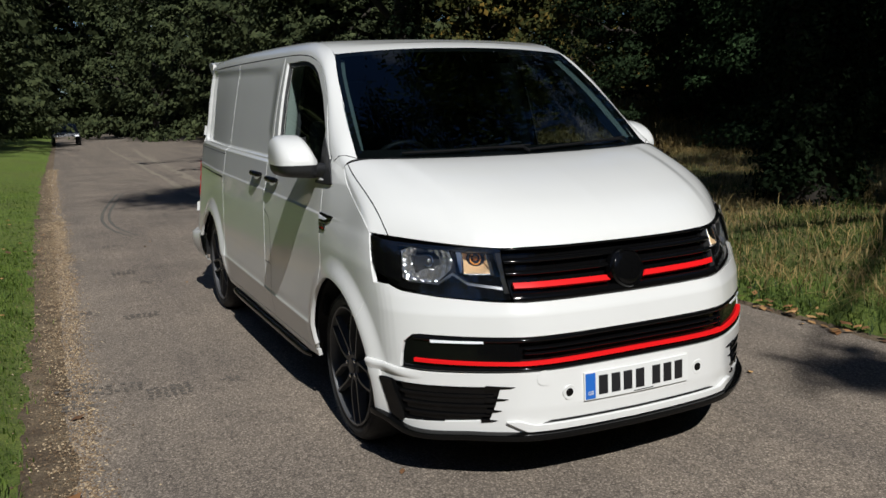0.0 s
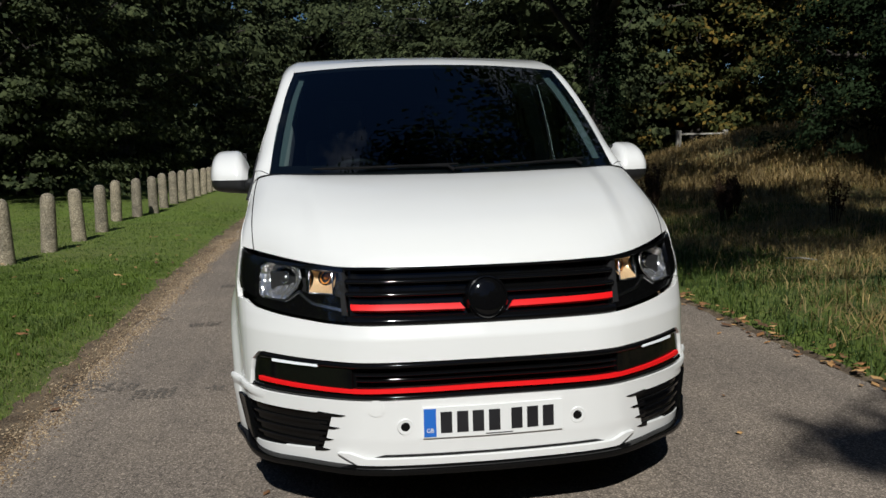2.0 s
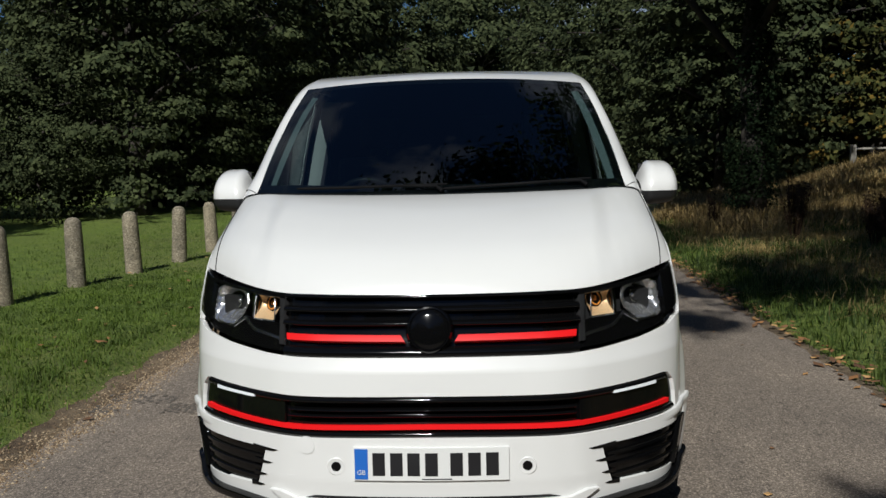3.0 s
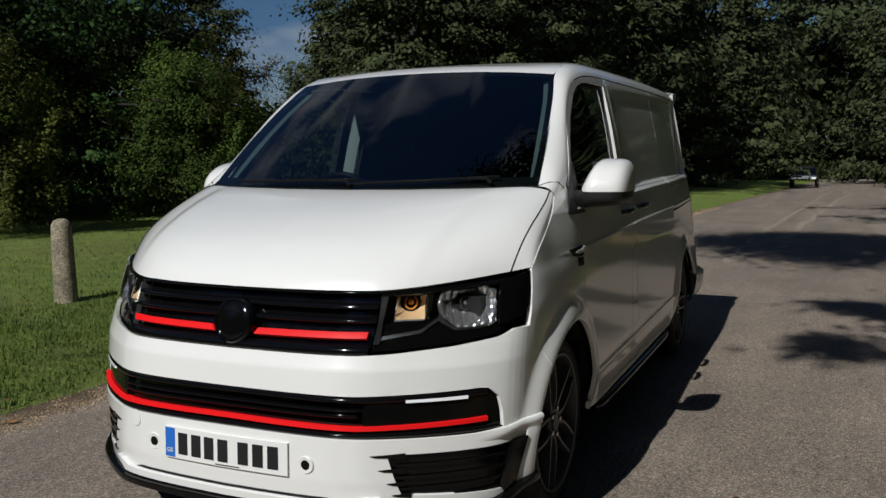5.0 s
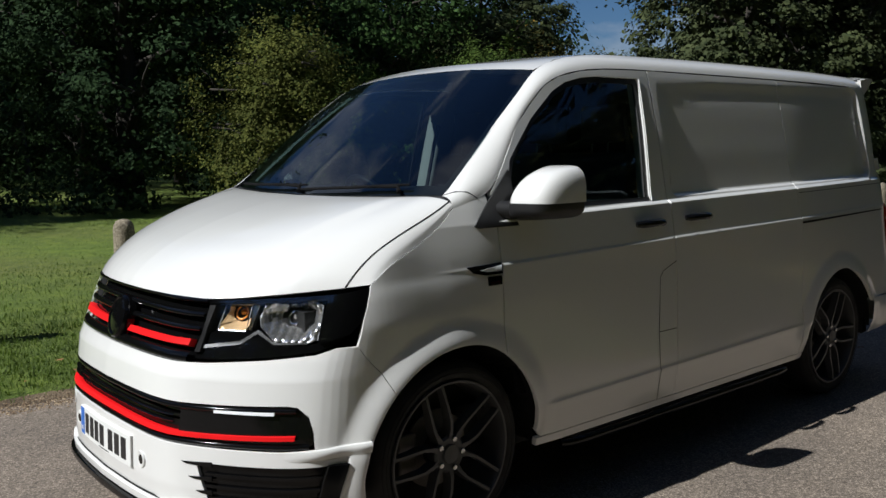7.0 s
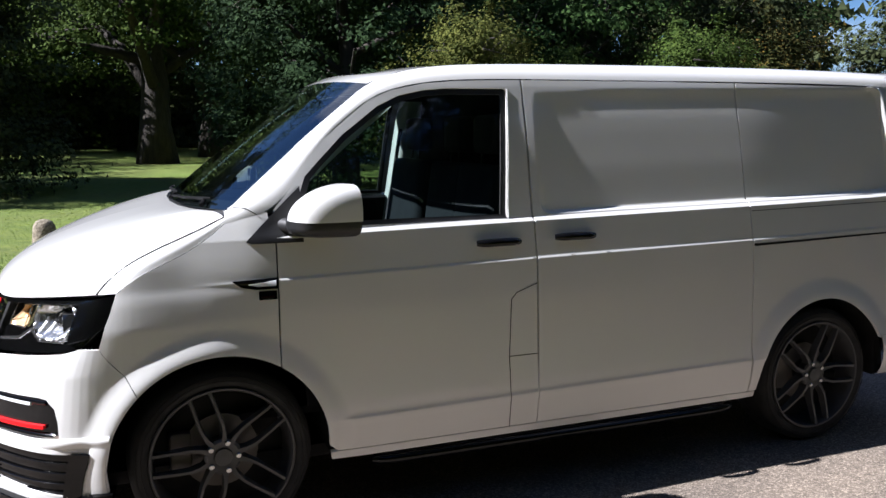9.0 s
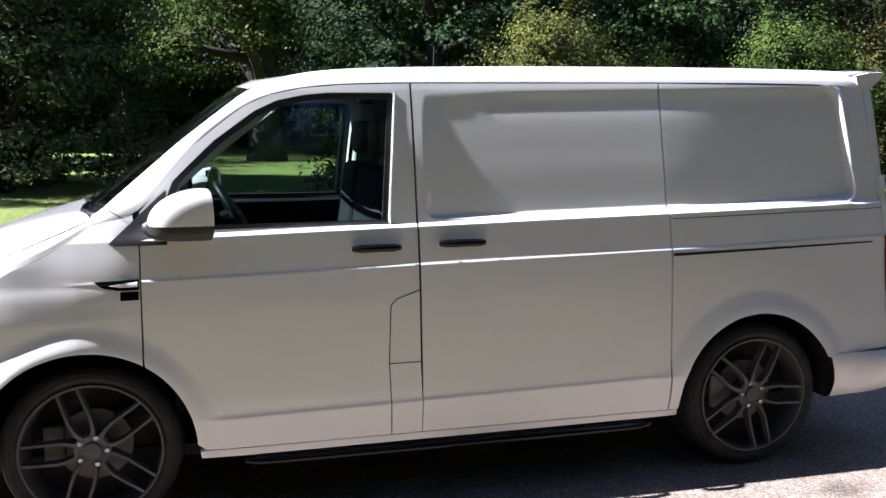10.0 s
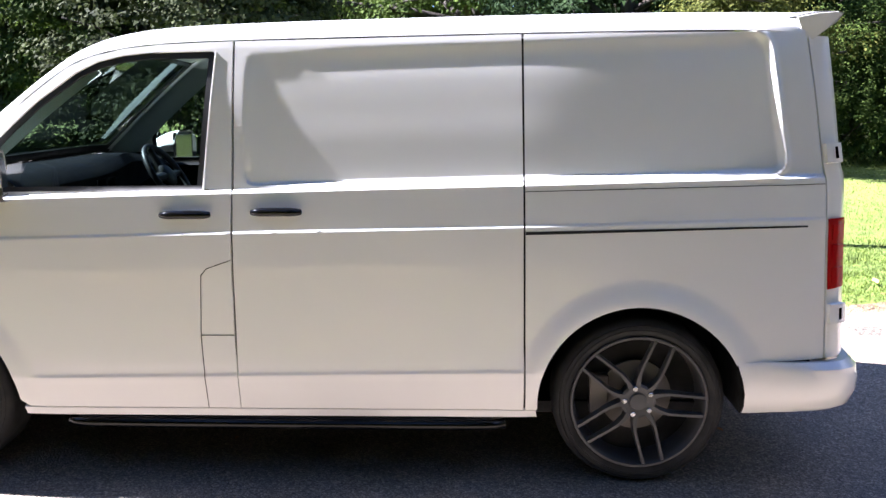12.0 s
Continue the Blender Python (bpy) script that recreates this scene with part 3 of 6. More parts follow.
# tailgate, rear lamps, bumper and spoiler
for side in (1, -1):
    panel("tailgate_half", [(3.697, .535), (3.697, 1.231), (3.697, 1.45), (3.695, 1.61), (3.69, 1.79), (SEND - S0, 1.79), (SEND - S0, .535)], WHITE, van, side=side, label="white tailgate")
    panel("tail_lamp", [(3.70, .805), (3.79, .812), (3.79, 1.083), (3.70, 1.083)], RED_LAMP, van, off=.006, thick=.012, side=side, step=.03, label="red tail lamp")
    for z0 in (.83, .92, 1.0):
        panel("lamp_segment", [(3.715, z0), (3.775, z0), (3.775, z0 + .06), (3.715, z0 + .06)], RED_LAMP, van, off=.011, thick=.006, side=side, step=.02)
    for z in (1.30, .672):
        panel("door_hinge", [(3.70, z), (3.775, z), (3.775, z + .075), (3.70, z + .075)], WHITE, van, off=.022, thick=.03, side=side, step=.03)
        panel("hinge_slot", [(3.738, z + .015), (3.752, z + .015), (3.752, z + .06), (3.738, z + .06)], DARK, van, off=.0235, thick=0, side=side, step=.03)
    bumper_rows = []
    for t in np.linspace(0, 1, 44):
        row = []
        for k in range(8):
            z0 = (.522, .524, .50, .45, .39, .335, .30, .295)[k]
            yy = WR + math.sqrt(.405 ** 2 - (min(z0, .51) - .34) ** 2)
            yy += t * (SEND - S0 - yy)
            grow = ease(3.35, 3.78, yy)
            o = (-.008, .003 + .022 * grow, .005 + .05 * grow, .006 + .062 * grow, .006 + .062 * grow, .004 + .045 * grow, .0 + .02 * grow, -.02)[k]
            row.append(skin(side * (yy + S0), z0 + (.015 * grow if k > 5 else 0), o))
        bumper_rows.append(row)
    patch("rear_bumper", bumper_rows, WHITE, van, 0, "white rear bumper")
sp = []
for u in np.linspace(-1, 1, 25):
    x = .755 * u
    e = 1 - .5 * abs(u) ** 8
    sp.append([np.array(p) for p in ((x, 3.55, 1.900 - .035 * u * u), (x, 3.66, 1.908 - .024 * abs(u) ** 4), (x, 3.745, 1.903 - .016 * abs(u) ** 4), (x, 3.765, 1.896 - .016 * abs(u) ** 4), (x, 3.745, 1.878 - .03 * abs(u) ** 6), (x, 3.69, 1.858 - .05 * abs(u) ** 6), (x, 3.64, 1.79))])
spoiler = patch("roof_spoiler", sp, WHITE, van, 0, "white rear roof spoiler")
for side in (1, -1):
    bm = bmesh.new()
    prof = [(3.585, 1.868), (3.66, 1.882), (3.74, 1.886), (3.754, 1.880), (3.72, 1.845), (3.685, 1.813), (3.65, 1.785), (3.622, 1.783), (3.60, 1.825)]
    inner = [bm.verts.new((.745 * side, y, z)) for y, z in prof]
    outer_ = [bm.verts.new((.782 * side, y - .004, z - .006)) for y, z in prof]
    bm.faces.new(inner), bm.faces.new(outer_[::-1])
    for i in range(len(prof)):
        j = (i + 1) % len(prof)
        bm.faces.new((inner[i], inner[j], outer_[j], outer_[i]))
    part("spoiler_end", bm, WHITE, spoiler)

# ---- front: bumper, grilles, lamps ----
FS = dict(on_side=False, step=.035)
ARCH_FRONT = [(S0 + y, z) for y, z in arc(WF, .415, 135.9, 194, 18)]
for side in (1, -1):
    upper = [(0, .768), (.48, .768), (.60, .772), (.80, .786), (.96, .803), (1.03, .822), (S0 - .447, .818), (S0 - .332, .713)] + [p for p in ARCH_FRONT if p[1] > .478] + [(S0 + WF - .39, .474), (1.06, .474), (1.005, .492), (.995, .55), (.975, .60), (.935, .632), (.90, .637), (.5, .634), (0, .637)]
    panel("front_bumper", upper, WHITE, van, side=side, fine_s=[S0 - .55 + .01 * i for i in range(28)], z_lines=span(.46, .83, .011), label="smooth white front bumper", **FS)
    up2 = [(0, .500), (.5, .493), (.92, .484), (1.005, .480), (1.06, .470), (S0 + WF - .394, .470), (S0 + WF - .414, .36), (1.087, .36), (1.106, .430), (.60, .440), (.625, .36), (0, .36)]
    panel("bumper_lower", up2, WHITE, van, side=side, z_lines=span(.36, .5, .03), **FS)
    low2 = [(0, .36), (.625, .36), (.648, .300), (1.065, .264), (1.087, .36), (S0 + WF - .414, .36), (S0 + WF - .404, .255), (1.0, .238), (.9, .235), (0, .240)]
    panel("bumper_lower", low2, WHITE, van, side=side, z_lines=span(.235, .36, .03), **FS)
    # winglet along the bumper's edge to the arch
    rows = []
    for t in np.linspace(0, 1, 22):
        sl, o, up = .84 + .348 * t, -.003 + .017 * ease(0, .7, t), .484 + .014 * t
        rows.append([skin(side * sl, z, d) for z, d in ((up, -.005), (up - .002, o * .7), (up - .008, o), (up - .018, o), (up - .026, min(o, .010)), (up - .038, -.004 + .012 * t))])
    patch("bumper_lip", rows, WHITE, van, 0, "white winged lip of the bumper")
    rows = []
    for z in np.linspace(.482, .256, 12):
        end = S0 + WF - math.sqrt(.415 ** 2 - (z - .34) ** 2) - .002
        first = 1.111 - .045 * ease(.43, .266, z)
        rows.append([skin(side * sl, z, d) for sl, d in [(first, -.01), (first + .004, .004)] + [(first + .008 + (end - first - .012) * t, .006) for t in np.linspace(0, 1, 6)] + [(end, .006), (end, -.03)]])
    patch("bumper_end", rows, WHITE, van, 0)
    # corner intake with fins and slashes
    fog = panel("corner_intake", [(.585, .447), (1.118, .437), (1.08, .253), (.635, .290)], GLOSS_BLACK, van, off=-.014, thick=0, side=side, **FS)
    for z0 in (.405, .365, .325, .29):
        panel("fin", [(.63, z0), (1.085, z0 - .012), (1.085, z0 - .022), (.63, z0 - .010)], GLOSS_BLACK, fog, off=-.004, thick=.02, side=side, **FS)
    panel("intake_edge", [(1.048, .434), (1.114, .432), (1.074, .262), (1.01, .268)], GLOSS_BLACK, fog, off=.013, thick=.03, side=side, **FS)
    for a, b, z, h in ((.545, .66, .437, .007), (.572, .66, .388, .007), (.60, .66, .341, .007), (.615, .68, .300, .007)):
        panel("slash", [(a, z + h * .3), (b, z + h), (b, z - h * 1.4), (a + .02, z - h * .6)], GLOSS_BLACK, fog, off=.003, thick=.008, side=side, **FS)
    # upper grille half
    grille = panel("upper_grille", [(0, .768), (.48, .768), (.52, .775), (.545, .968), (0, .968)], GLOSS_BLACK, van, off=-.035, thick=0, side=side, label="gloss black grille with red stripe", **FS)
    for z0, z1, o in ((.952, .968, .0), (.905, .925, -.004), (.862, .880, -.004), (.768, .800, .002)):
        rib("grille_slat", 0, .522 + (z0 - .8) * .12, lambda t: (z0 + z1) / 2, (z1 - z0) / 2, .014, o - .012, GLOSS_BLACK, grille, side)
    panel("red_stripe", [(.085, .8175), (.506, .8205), (.509, .8405), (.10, .8375)], RED, grille, off=.003, thick=.03, side=side, **FS)
    # lower grille half with red line and running lamp
    lower = panel("lower_grille", [(0, .503), (.5, .496), (.92, .487), (1.0, .495), (.99, .55), (.97, .60), (.93, .628), (.5, .629), (0, .632)], GLOSS_BLACK, van, off=-.03, thick=0, side=side, label="gloss black lower grille", **FS)
    for z0, z1, e in ((.612, .634, .93), (.585, .596, .5), (.566, .575, .5), (.500, .520, .985)):
        rib("grille_slat", 0, e, lambda t: (z0 + z1) / 2 - .004 * ease(0, .5 / e, t) - (.006 * ease(.5 / e, 1, t) if z0 < .55 else 0), (z1 - z0) / 2, .014, -.014, GLOSS_BLACK, lower, side)
    panel("lamp_surround", [(.52, .50), (.93, .492), (.992, .50), (.985, .55), (.968, .598), (.93, .624), (.52, .624)], GLOSS_BLACK, lower, off=-.012, thick=.015, side=side, **FS)
    panel("red_stripe", [(0, .530), (.5, .523), (.935, .525), (.935, .539), (.5, .537), (0, .544)], RED, lower, off=.004, thick=.03, side=side, **FS)
    panel("running_lamp", [(.655, .609), (.86, .606), (.86, .617), (.655, .618)], LED, lower, off=.002, thick=.012, side=side, **FS)
    # parking sensor and tow cover
    c = skin(side * .325, .40, .0)
    bm = lathe([(-.0012, .0165), (-.0014, .020), (-.0022, .026), (-.0026, .028), (-.0012, .030), (.004, .031)], 24, "y")
    bmesh.ops.translate(bm, verts=bm.verts, vec=(c[0], c[1] - .001, c[2]))
    sen = part("sensor_ring", bm, WHITE, van, smooth=True)
    bm = lathe([(-.0022, .0001), (-.0022, .0165), (.0, .0175)], 20, "y")
    bmesh.ops.translate(bm, verts=bm.verts, vec=(c[0], c[1] - .001, c[2]))
    part("sensor", bm, GLOSS_BLACK, sen)
    # headlamp
    lens_line = [(.528, .776), (.62, .778), (.80, .790), (.95, .806), (1.03, .826), (1.075, .86), (S0 - .432, .900), (S0 - .412, .94), (S0 - .390, 1.003), (1.14, 1.0), (1.0, .990), (.85, .980), (.70, .970), (.548, .964)]
    lamp = panel("headlamp", lens_line, DARK, van, off=-.07, thick=0, side=side, label="clear headlamp with chrome reflectors and amber indicator", **FS)
    cov = panel("lamp_cover", lens_line, LAMP_GLASS, lamp, off=.002, thick=0, side=side, **FS)
    cov.visible_shadow = False
    panel("lamp_bezel", [(.528, .776), (.62, .778), (.80, .790), (.95, .806), (1.03, .826), (1.075, .86), (.958, .838), (.92, .830), (.800, .828), (.735, .874), (.69, .862), (.585, .864), (.535, .85)], GLOSS_BLACK, lamp, off=-.026, thick=.05, side=side, **FS)
    panel("lamp_brow", [(.545, .95), (.70, .956), (.85, .968), (1.0, .976), (1.15, .988), (S0 - .390, 1.003), (1.14, 1.0), (1.0, .990), (.85, .980), (.70, .970), (.548, .964)], GLOSS_BLACK, lamp, off=-.006, thick=.06, side=side, **FS)
    panel("lamp_cheek", [(.956, .838), (1.075, .86), (S0 - .434, .900), (S0 - .414, .94), (S0 - .392, 1.0), (1.06, .983), (.96, .978), (.95, .90)], GLOSS_BLACK, lamp, off=-.005, thick=.06, side=side, **FS)
    panel("lamp_panel", [(.53, .80), (.550, .80), (.552, .875), (.570, .955), (.546, .955)], DARK, lamp, off=-.012, thick=.05, side=side, **FS)
    # reflectors: fluted bowls set in the housing
    for nm, low, high, (s_c, z_c), (ra, rb), mat, bulb_mat in (
            ("indicator_bowl", [(.588, .868), (.592, .90), (.604, .952)], [(.690, .868), (.694, .91), (.699, .952)], (.646, .918), (.07, .055), WARM, AMBER),
            ("main_bowl", [(.800, .838), (.742, .884), (.732, .915), (.752, .966)], [(.926, .838), (.948, .846), (.946, .951), (.905, .966)], (.842, .908), (.105, .066), REFLECTOR, REFLECTOR)):
        rows = []
        for z in np.linspace(low[0][1], low[-1][1], 22):
            sa, sb = (float(np.interp(z, [p[1] for p in e], [p[0] for p in e])) for e in (low, high))
            row = []
            for sl in np.linspace(sa, sb, 42):
                far = min(1, math.hypot((sl - s_c) / ra, (z - z_c) / rb))
                flute = (.0075 * abs(math.sin(sl * 105 + 5 * z)) + .004 * abs(math.sin(z * 95))) * ease(.2, .5, far) if nm == "main_bowl" else .0012 * abs(math.sin(sl * 210))
                row.append(skin(side * sl, z, -.094 + .066 * far ** 1.7 + flute))
            rows.append(row)
        bowl = patch(nm, rows, mat, lamp)
        rim = [skin(side * p[0], p[1], -.024) for p in low + high[::-1] + low[:1]]
        part("bowl_rim", tube(rim, .0024, 6, False), ALLOY, bowl, smooth=True)
        c = skin(side * s_c, z_c, -.072)
        bm = bmesh.new()
        bmesh.ops.create_uvsphere(bm, u_segments=14, v_segments=10, radius=.011, matrix=Matrix.Translation(c))
        part("bulb", bm, bulb_mat, bowl, smooth=True)
        hoop = [skin(side * (s_c + .021 * math.cos(b)), z_c + .021 * math.sin(b), -.062) for b in np.linspace(0, math.tau, 21)]
        part("bulb_hoop", tube(hoop, .003, 6, False), bulb_mat if nm == "indicator_bowl" else CHROME, bowl, smooth=True)
    panel("divider", [(.697, .872), (.706, .870), (.722, .962), (.700, .956)], CHROME, lamp, off=-.028, thick=.03, side=side, **FS)
    panel("lamp_shelf", [(.532, .818), (.68, .838), (.735, .874), (.800, .836), (.915, .837), (.915, .832), (.800, .829), (.735, .863), (.684, .828), (.532, .808)], ALLOY, lamp, off=-.020, thick=.01, side=side, **FS)

panel("tow_cover", chaikin([(-.46, .44), (-.40, .44), (-.40, .50), (-.46, .50)], 3, True), WHITE, van, off=.0025, thick=.004, **FS)
# round badge on the grille, plain
c = skin(0, .850, .0)
bm = lathe([(-.034, .0001), (-.031, .045), (-.026, .066), (-.016, .080), (.010, .084)], 48, "y")
bmesh.ops.rotate(bm, verts=bm.verts, cent=(0, 0, 0), matrix=Matrix.Rotation(radians(-18), 3, "X"))
bmesh.ops.translate(bm, verts=bm.verts, vec=(c[0], c[1] + .008, c[2]))
badge = part("grille_badge", bm, GLOSS_BLACK, van, "gloss black round emblem", smooth=True)
bm = lathe([(-.026, .066), (-.031, .069), (-.030, .074), (-.020, .079)], 48, "y")
bmesh.ops.rotate(bm, verts=bm.verts, cent=(0, 0, 0), matrix=Matrix.Rotation(radians(-18), 3, "X"))
bmesh.ops.translate(bm, verts=bm.verts, vec=(c[0], c[1] + .008, c[2]))
part("emblem_ridge", bm, GLOSS_BLACK, badge)

# splitter and valance
for side in (1, -1):
    rows = []
    for s in np.linspace(0, 1.19, 40):
        drop = -.012 * ease(.7, .92, s) + .04 * ease(.96, 1.15, s)
        sec = [(.252, -.05), (.253, .014), (.249, .030), (.238, .034), (.224, .030), (.218, .0), (.218, -.25)]
        rows.append([skin(side * s, z + drop, o * (1 - .3 * ease(1.05, 1.19, s))) for z, o in sec])
    patch("front_splitter", rows, GLOSS_BLACK, van, 0, "gloss black front splitter")
    panel("valance", [(0, .258), (.50, .258), (.58, .298), (.53, .300), (.47, .282), (0, .282)], WHITE, van, off=.016, thick=.03, side=side, **FS)
    panel("valance_slot", [(0, .286), (.44, .286), (.40, .296), (0, .296)], DARK, van, off=.003, thick=0, side=side, **FS)

# registration plate with dark bars
def on_plate(name, x0, x1, z0, z1, material, parent, off, thick, label=""):
    return panel(name, [(x0, z0), (x1, z0), (x1, z1), (x0, z1)], material, parent, off=off, thick=thick, label=label, **FS)


plate = on_plate("plate", -.262, .262, .357, .469, PLATE_WHITE, van, .010, .012, "white plate with dark bars and a blue band")
on_plate("plate_band", -.258, -.213, .361, .465, PLATE_BLUE, plate, .0115, .002)
for x in (-.176, -.116, -.058, .002, .086, .146, .206):
    on_plate("plate_bar", x - .021, x + .021, .374, .452, INK, plate, .0115, .002)
on_plate("plate_note", -.03, .07, .3615, .3645, INK, plate, .0115, .002)
text = bpy.data.curves.new("country", "FONT")
text.body, text.size, text.align_x, text.extrude = "GB", .022, "CENTER", .0004
holder = new("country", text)
bpy.context.view_layer.update()
letters = bpy.data.meshes.new_from_object(holder.evaluated_get(bpy.context.evaluated_depsgraph_get()))
bpy.data.objects.remove(holder)
c = skin(-.2355, .378, .0130)
letters.transform(Matrix.Translation(c) @ Matrix.Rotation(radians(90), 4, "X"))
part("country_letters", letters, PLATE_WHITE, plate)

# wipers, scuttle
scuttle = patch("scuttle", both([[np.array(p) + np.array((0, dy, dz)) for p in along(hood_rear, 20)] for dy, dz in ((-.004, -.004), (.025, -.008), (.05, .012))]), MATT_BLACK, van, 0, "black scuttle panel")
for x0, x1 in ((-.62, .04), (.02, .66)):
    def on_screen(x, up):
        u = min(abs(x) / .812, 1)
        b = np.array([np.interp(u * .812, [p[0] for p in ws_bottom], [p[k] for p in ws_bottom]) for k in range(3)])
        return (x, b[1] + up * .74 - .012, b[2] + up * .67 + .012)
    pts = [on_screen(x0 + (x1 - x0) * t, .012 + .028 * t) for t in np.linspace(0, 1, 14)]
    wiper = part("wiper", tube(pts, [.004] + [.006] * 12 + [.004], 8), WIPER, van, "black windscreen wiper", smooth=True)
    arm = [on_screen(x1 - .02, .0), on_screen(x1 - .05, .03), on_screen((x0 + x1) / 2 + .05, .032)]
    part("wiper_arm", tube(arm, [.010, .007, .005], 8), WIPER, wiper, smooth=True)

# door mirrors
for side in (1, -1):
    rows, rows2 = [], []
    for t in [0, .1, .2, .3, .4, .5, .6, .68, .75, .81, .86, .90, .935, .96, .98, .992, 1.0]:
        x = .935 + .19 * t
        f = (1 - max(0, (t - .45) / .55) ** 4.6) ** .34 if t < 1 else 0.
        rise = 1 - (1 - min(t / .30, 1)) ** 2
        top, bot = 1.25 + (.055 + .083 * rise) * max(f, .0), 1.25
        yb = .53
        yf = yb - (.265 - .06 * (1 - min(t / .25, 1)) ** 2) * (.25 + .75 * f) * (1 if t < 1 else .4)
        rows.append([np.array((side * x, yb - (yb - yf) * math.sin(math.pi * .5 * k / 18) ** 1.15, bot + (top - bot) * math.cos(math.pi * .5 * k / 18) ** .95 if k < 18 else bot)) for k in range(19)])
        low = 1.25 - (.074 - .015 * t) * max(f, .0)
        rows2.append([np.array((side * (x - .004), yb - (yb - yf + .004) * (math.cos(math.pi * .5 * k / 12) ** .5 if k < 12 else 0), 1.251 - (1.25 - low) * math.sin(math.pi * .5 * k / 12) ** .5)) for k in range(13)])
    for row in rows + rows2:
        for p in row:
            u, f = min(max((abs(p[0]) - .935) / .19, 0), 1), min(max((.53 - p[1]) / .26, 0), 1)
            p[1] += .045 * u * f - .075 * (1 - u) * (1 - f)
    mirror = patch("door_mirror", rows, WHITE, van, 0, "white door mirror cap with black lower shell")
    patch("mirror_shell", rows2, MATT_BLACK, mirror)
    for nm, mt, dims in (("mirror_back", MATT_BLACK, (.945, 1.10, .515, .524, 1.205, 1.375, .004)), ("mirror_glass", CHROME, (.955, 1.09, .524, .528, 1.215, 1.362, .002))):
        bm = box_bm(side * dims[0], side * dims[1], *dims[2:])
        for v in bm.verts:
            v.co.y -= .075 * (1 - min(max((abs(v.co.x) - .935) / .19, 0), 1))
        part(nm, bm, mt, mirror)
    part("mirror_arm", tube([(side * .85, .24, 1.225), (side * .91, .30, 1.222), (side * .98, .36, 1.222)], [.045, .036, .034], 12), MATT_BLACK, mirror, smooth=True)


# wheels
def wheel(x, y, side, turn):
    hub = new("wheel")
    hub.parent = van
    hub.location, hub.scale = (x, y, .334), (1, 1.02, 1.02)
    tagged(hub, "dark grey twin-spoke alloy wheel with low tyre")
    sg = side
    tyre = part("tyre", lathe([(-.235 * sg, .255), (-.235 * sg, .29), (-.225 * sg, .332), (-.20 * sg, .343), (-.12 * sg, .346), (-.04 * sg, .343), (-.015 * sg, .334), (.003 * sg, .31), (.002 * sg, .290), (-.012 * sg, .268)], 72), RUBBER, hub, smooth=True)
    bm = bmesh.new()
    for ring in (.300, .318):
        lathe([(.0025 * sg, ring - .0015), (.005 * sg, ring), (.0025 * sg, ring + .0015)], 60, "x", bm)
    part("tyre_rib", bm, RUBBER, tyre)
    rim = part("rim", lathe([(-.012 * sg, .270), (-.002 * sg, .274), (.004 * sg, .271), (.003 * sg, .264), (-.008 * sg, .259), (-.04 * sg, .255), (-.2 * sg, .24)], 72), SATIN_GREY, hub, smooth=True)
    for i in range(5):
        for twin in (1, -1):
            bm = bmesh.new()
            prof = []
            for r, lat, w, x0, x1 in ((.05, .020, .020, -.014, -.06), (.085, .034, .012, -.008, -.05), (.125, .0415, .0088, -.004, -.045), (.19, .0405, .0085, -.001, -.035), (.243, .039, .009, -.001, -.03), (.263, .039, .012, -.002, -.03)):
                prof.append([bm.verts.new(p) for p in ((x0 * sg, twin * lat - w * .6, r), (x0 * sg, twin * lat + w * .6, r), (x1 * sg, twin * lat + w, r), (x1 * sg, twin * lat - w, r))])
            for pa, pb in zip(prof, prof[1:]):
                for k in range(4):
                    bm.faces.new((pa[k], pa[(k + 1) % 4], pb[(k + 1) % 4], pb[k]))
            bm.faces.new(prof[0]), bm.faces.new(prof[-1])
            bmesh.ops.rotate(bm, verts=bm.verts, cent=(0, 0, 0), matrix=Matrix.Rotation(radians(turn + 72 * i), 3, "X"))
            part("spoke", bm, SATIN_GREY, rim)
        a = radians(turn + 36 + 72 * i)
        bm = lathe([(-.022 * sg, .0105), (-.006 * sg, .0105), (-.004 * sg, .008), (-.004 * sg, .0001)], 12)
        bmesh.ops.translate(bm, verts=bm.verts, vec=(0, -math.sin(a) * .056, math.cos(a) * .056))
        part("wheel_bolt", bm, ALLOY, rim, "bright wheel bolt")
    part("hub_cap", lathe([(-.06 * sg, .070), (-.018 * sg, .070), (-.012 * sg, .060), (-.016 * sg, .036), (-.006 * sg, .033), (-.004 * sg, .0001)], 36), SATIN_GREY, rim, smooth=True)
    part("brake_disc", lathe([(-.10 * sg, .06), (-.10 * sg, .145), (-.115 * sg, .145)], 48), STEEL, hub, "worn steel brake disc")
    part("caliper", box_bm(-.13 * sg, -.07 * sg, -.19, -.11, -.07, .09, .012), STEEL, hub)
    part("hub_back", lathe([(-.13 * sg, .0001), (-.13 * sg, .26)], 30), DARK, hub)


for side in (1, -1):
    wheel(.912 * side, 0.01, side, 72 * 0 + 18 * side if side > 0 else 20)
    wheel(.912 * side, 3.0, side, -22 if side > 0 else 40)

for side in (1, -1):
    for wy, r in ((0.012, .437), (2.99, .427)):
        rows = [[np.array((side * x, wy + r * math.cos(a), .34 + r * math.sin(a))) for x in (.60, .75, .90)] for a in np.linspace(radians(-7), radians(187), 30)]
        patch("wheel_liner", rows, DARK, van)

    part("arch_lining", box_bm(.45 * side, .90 * side, WR + .40, WR + .46, .29, .54), DARK, van)

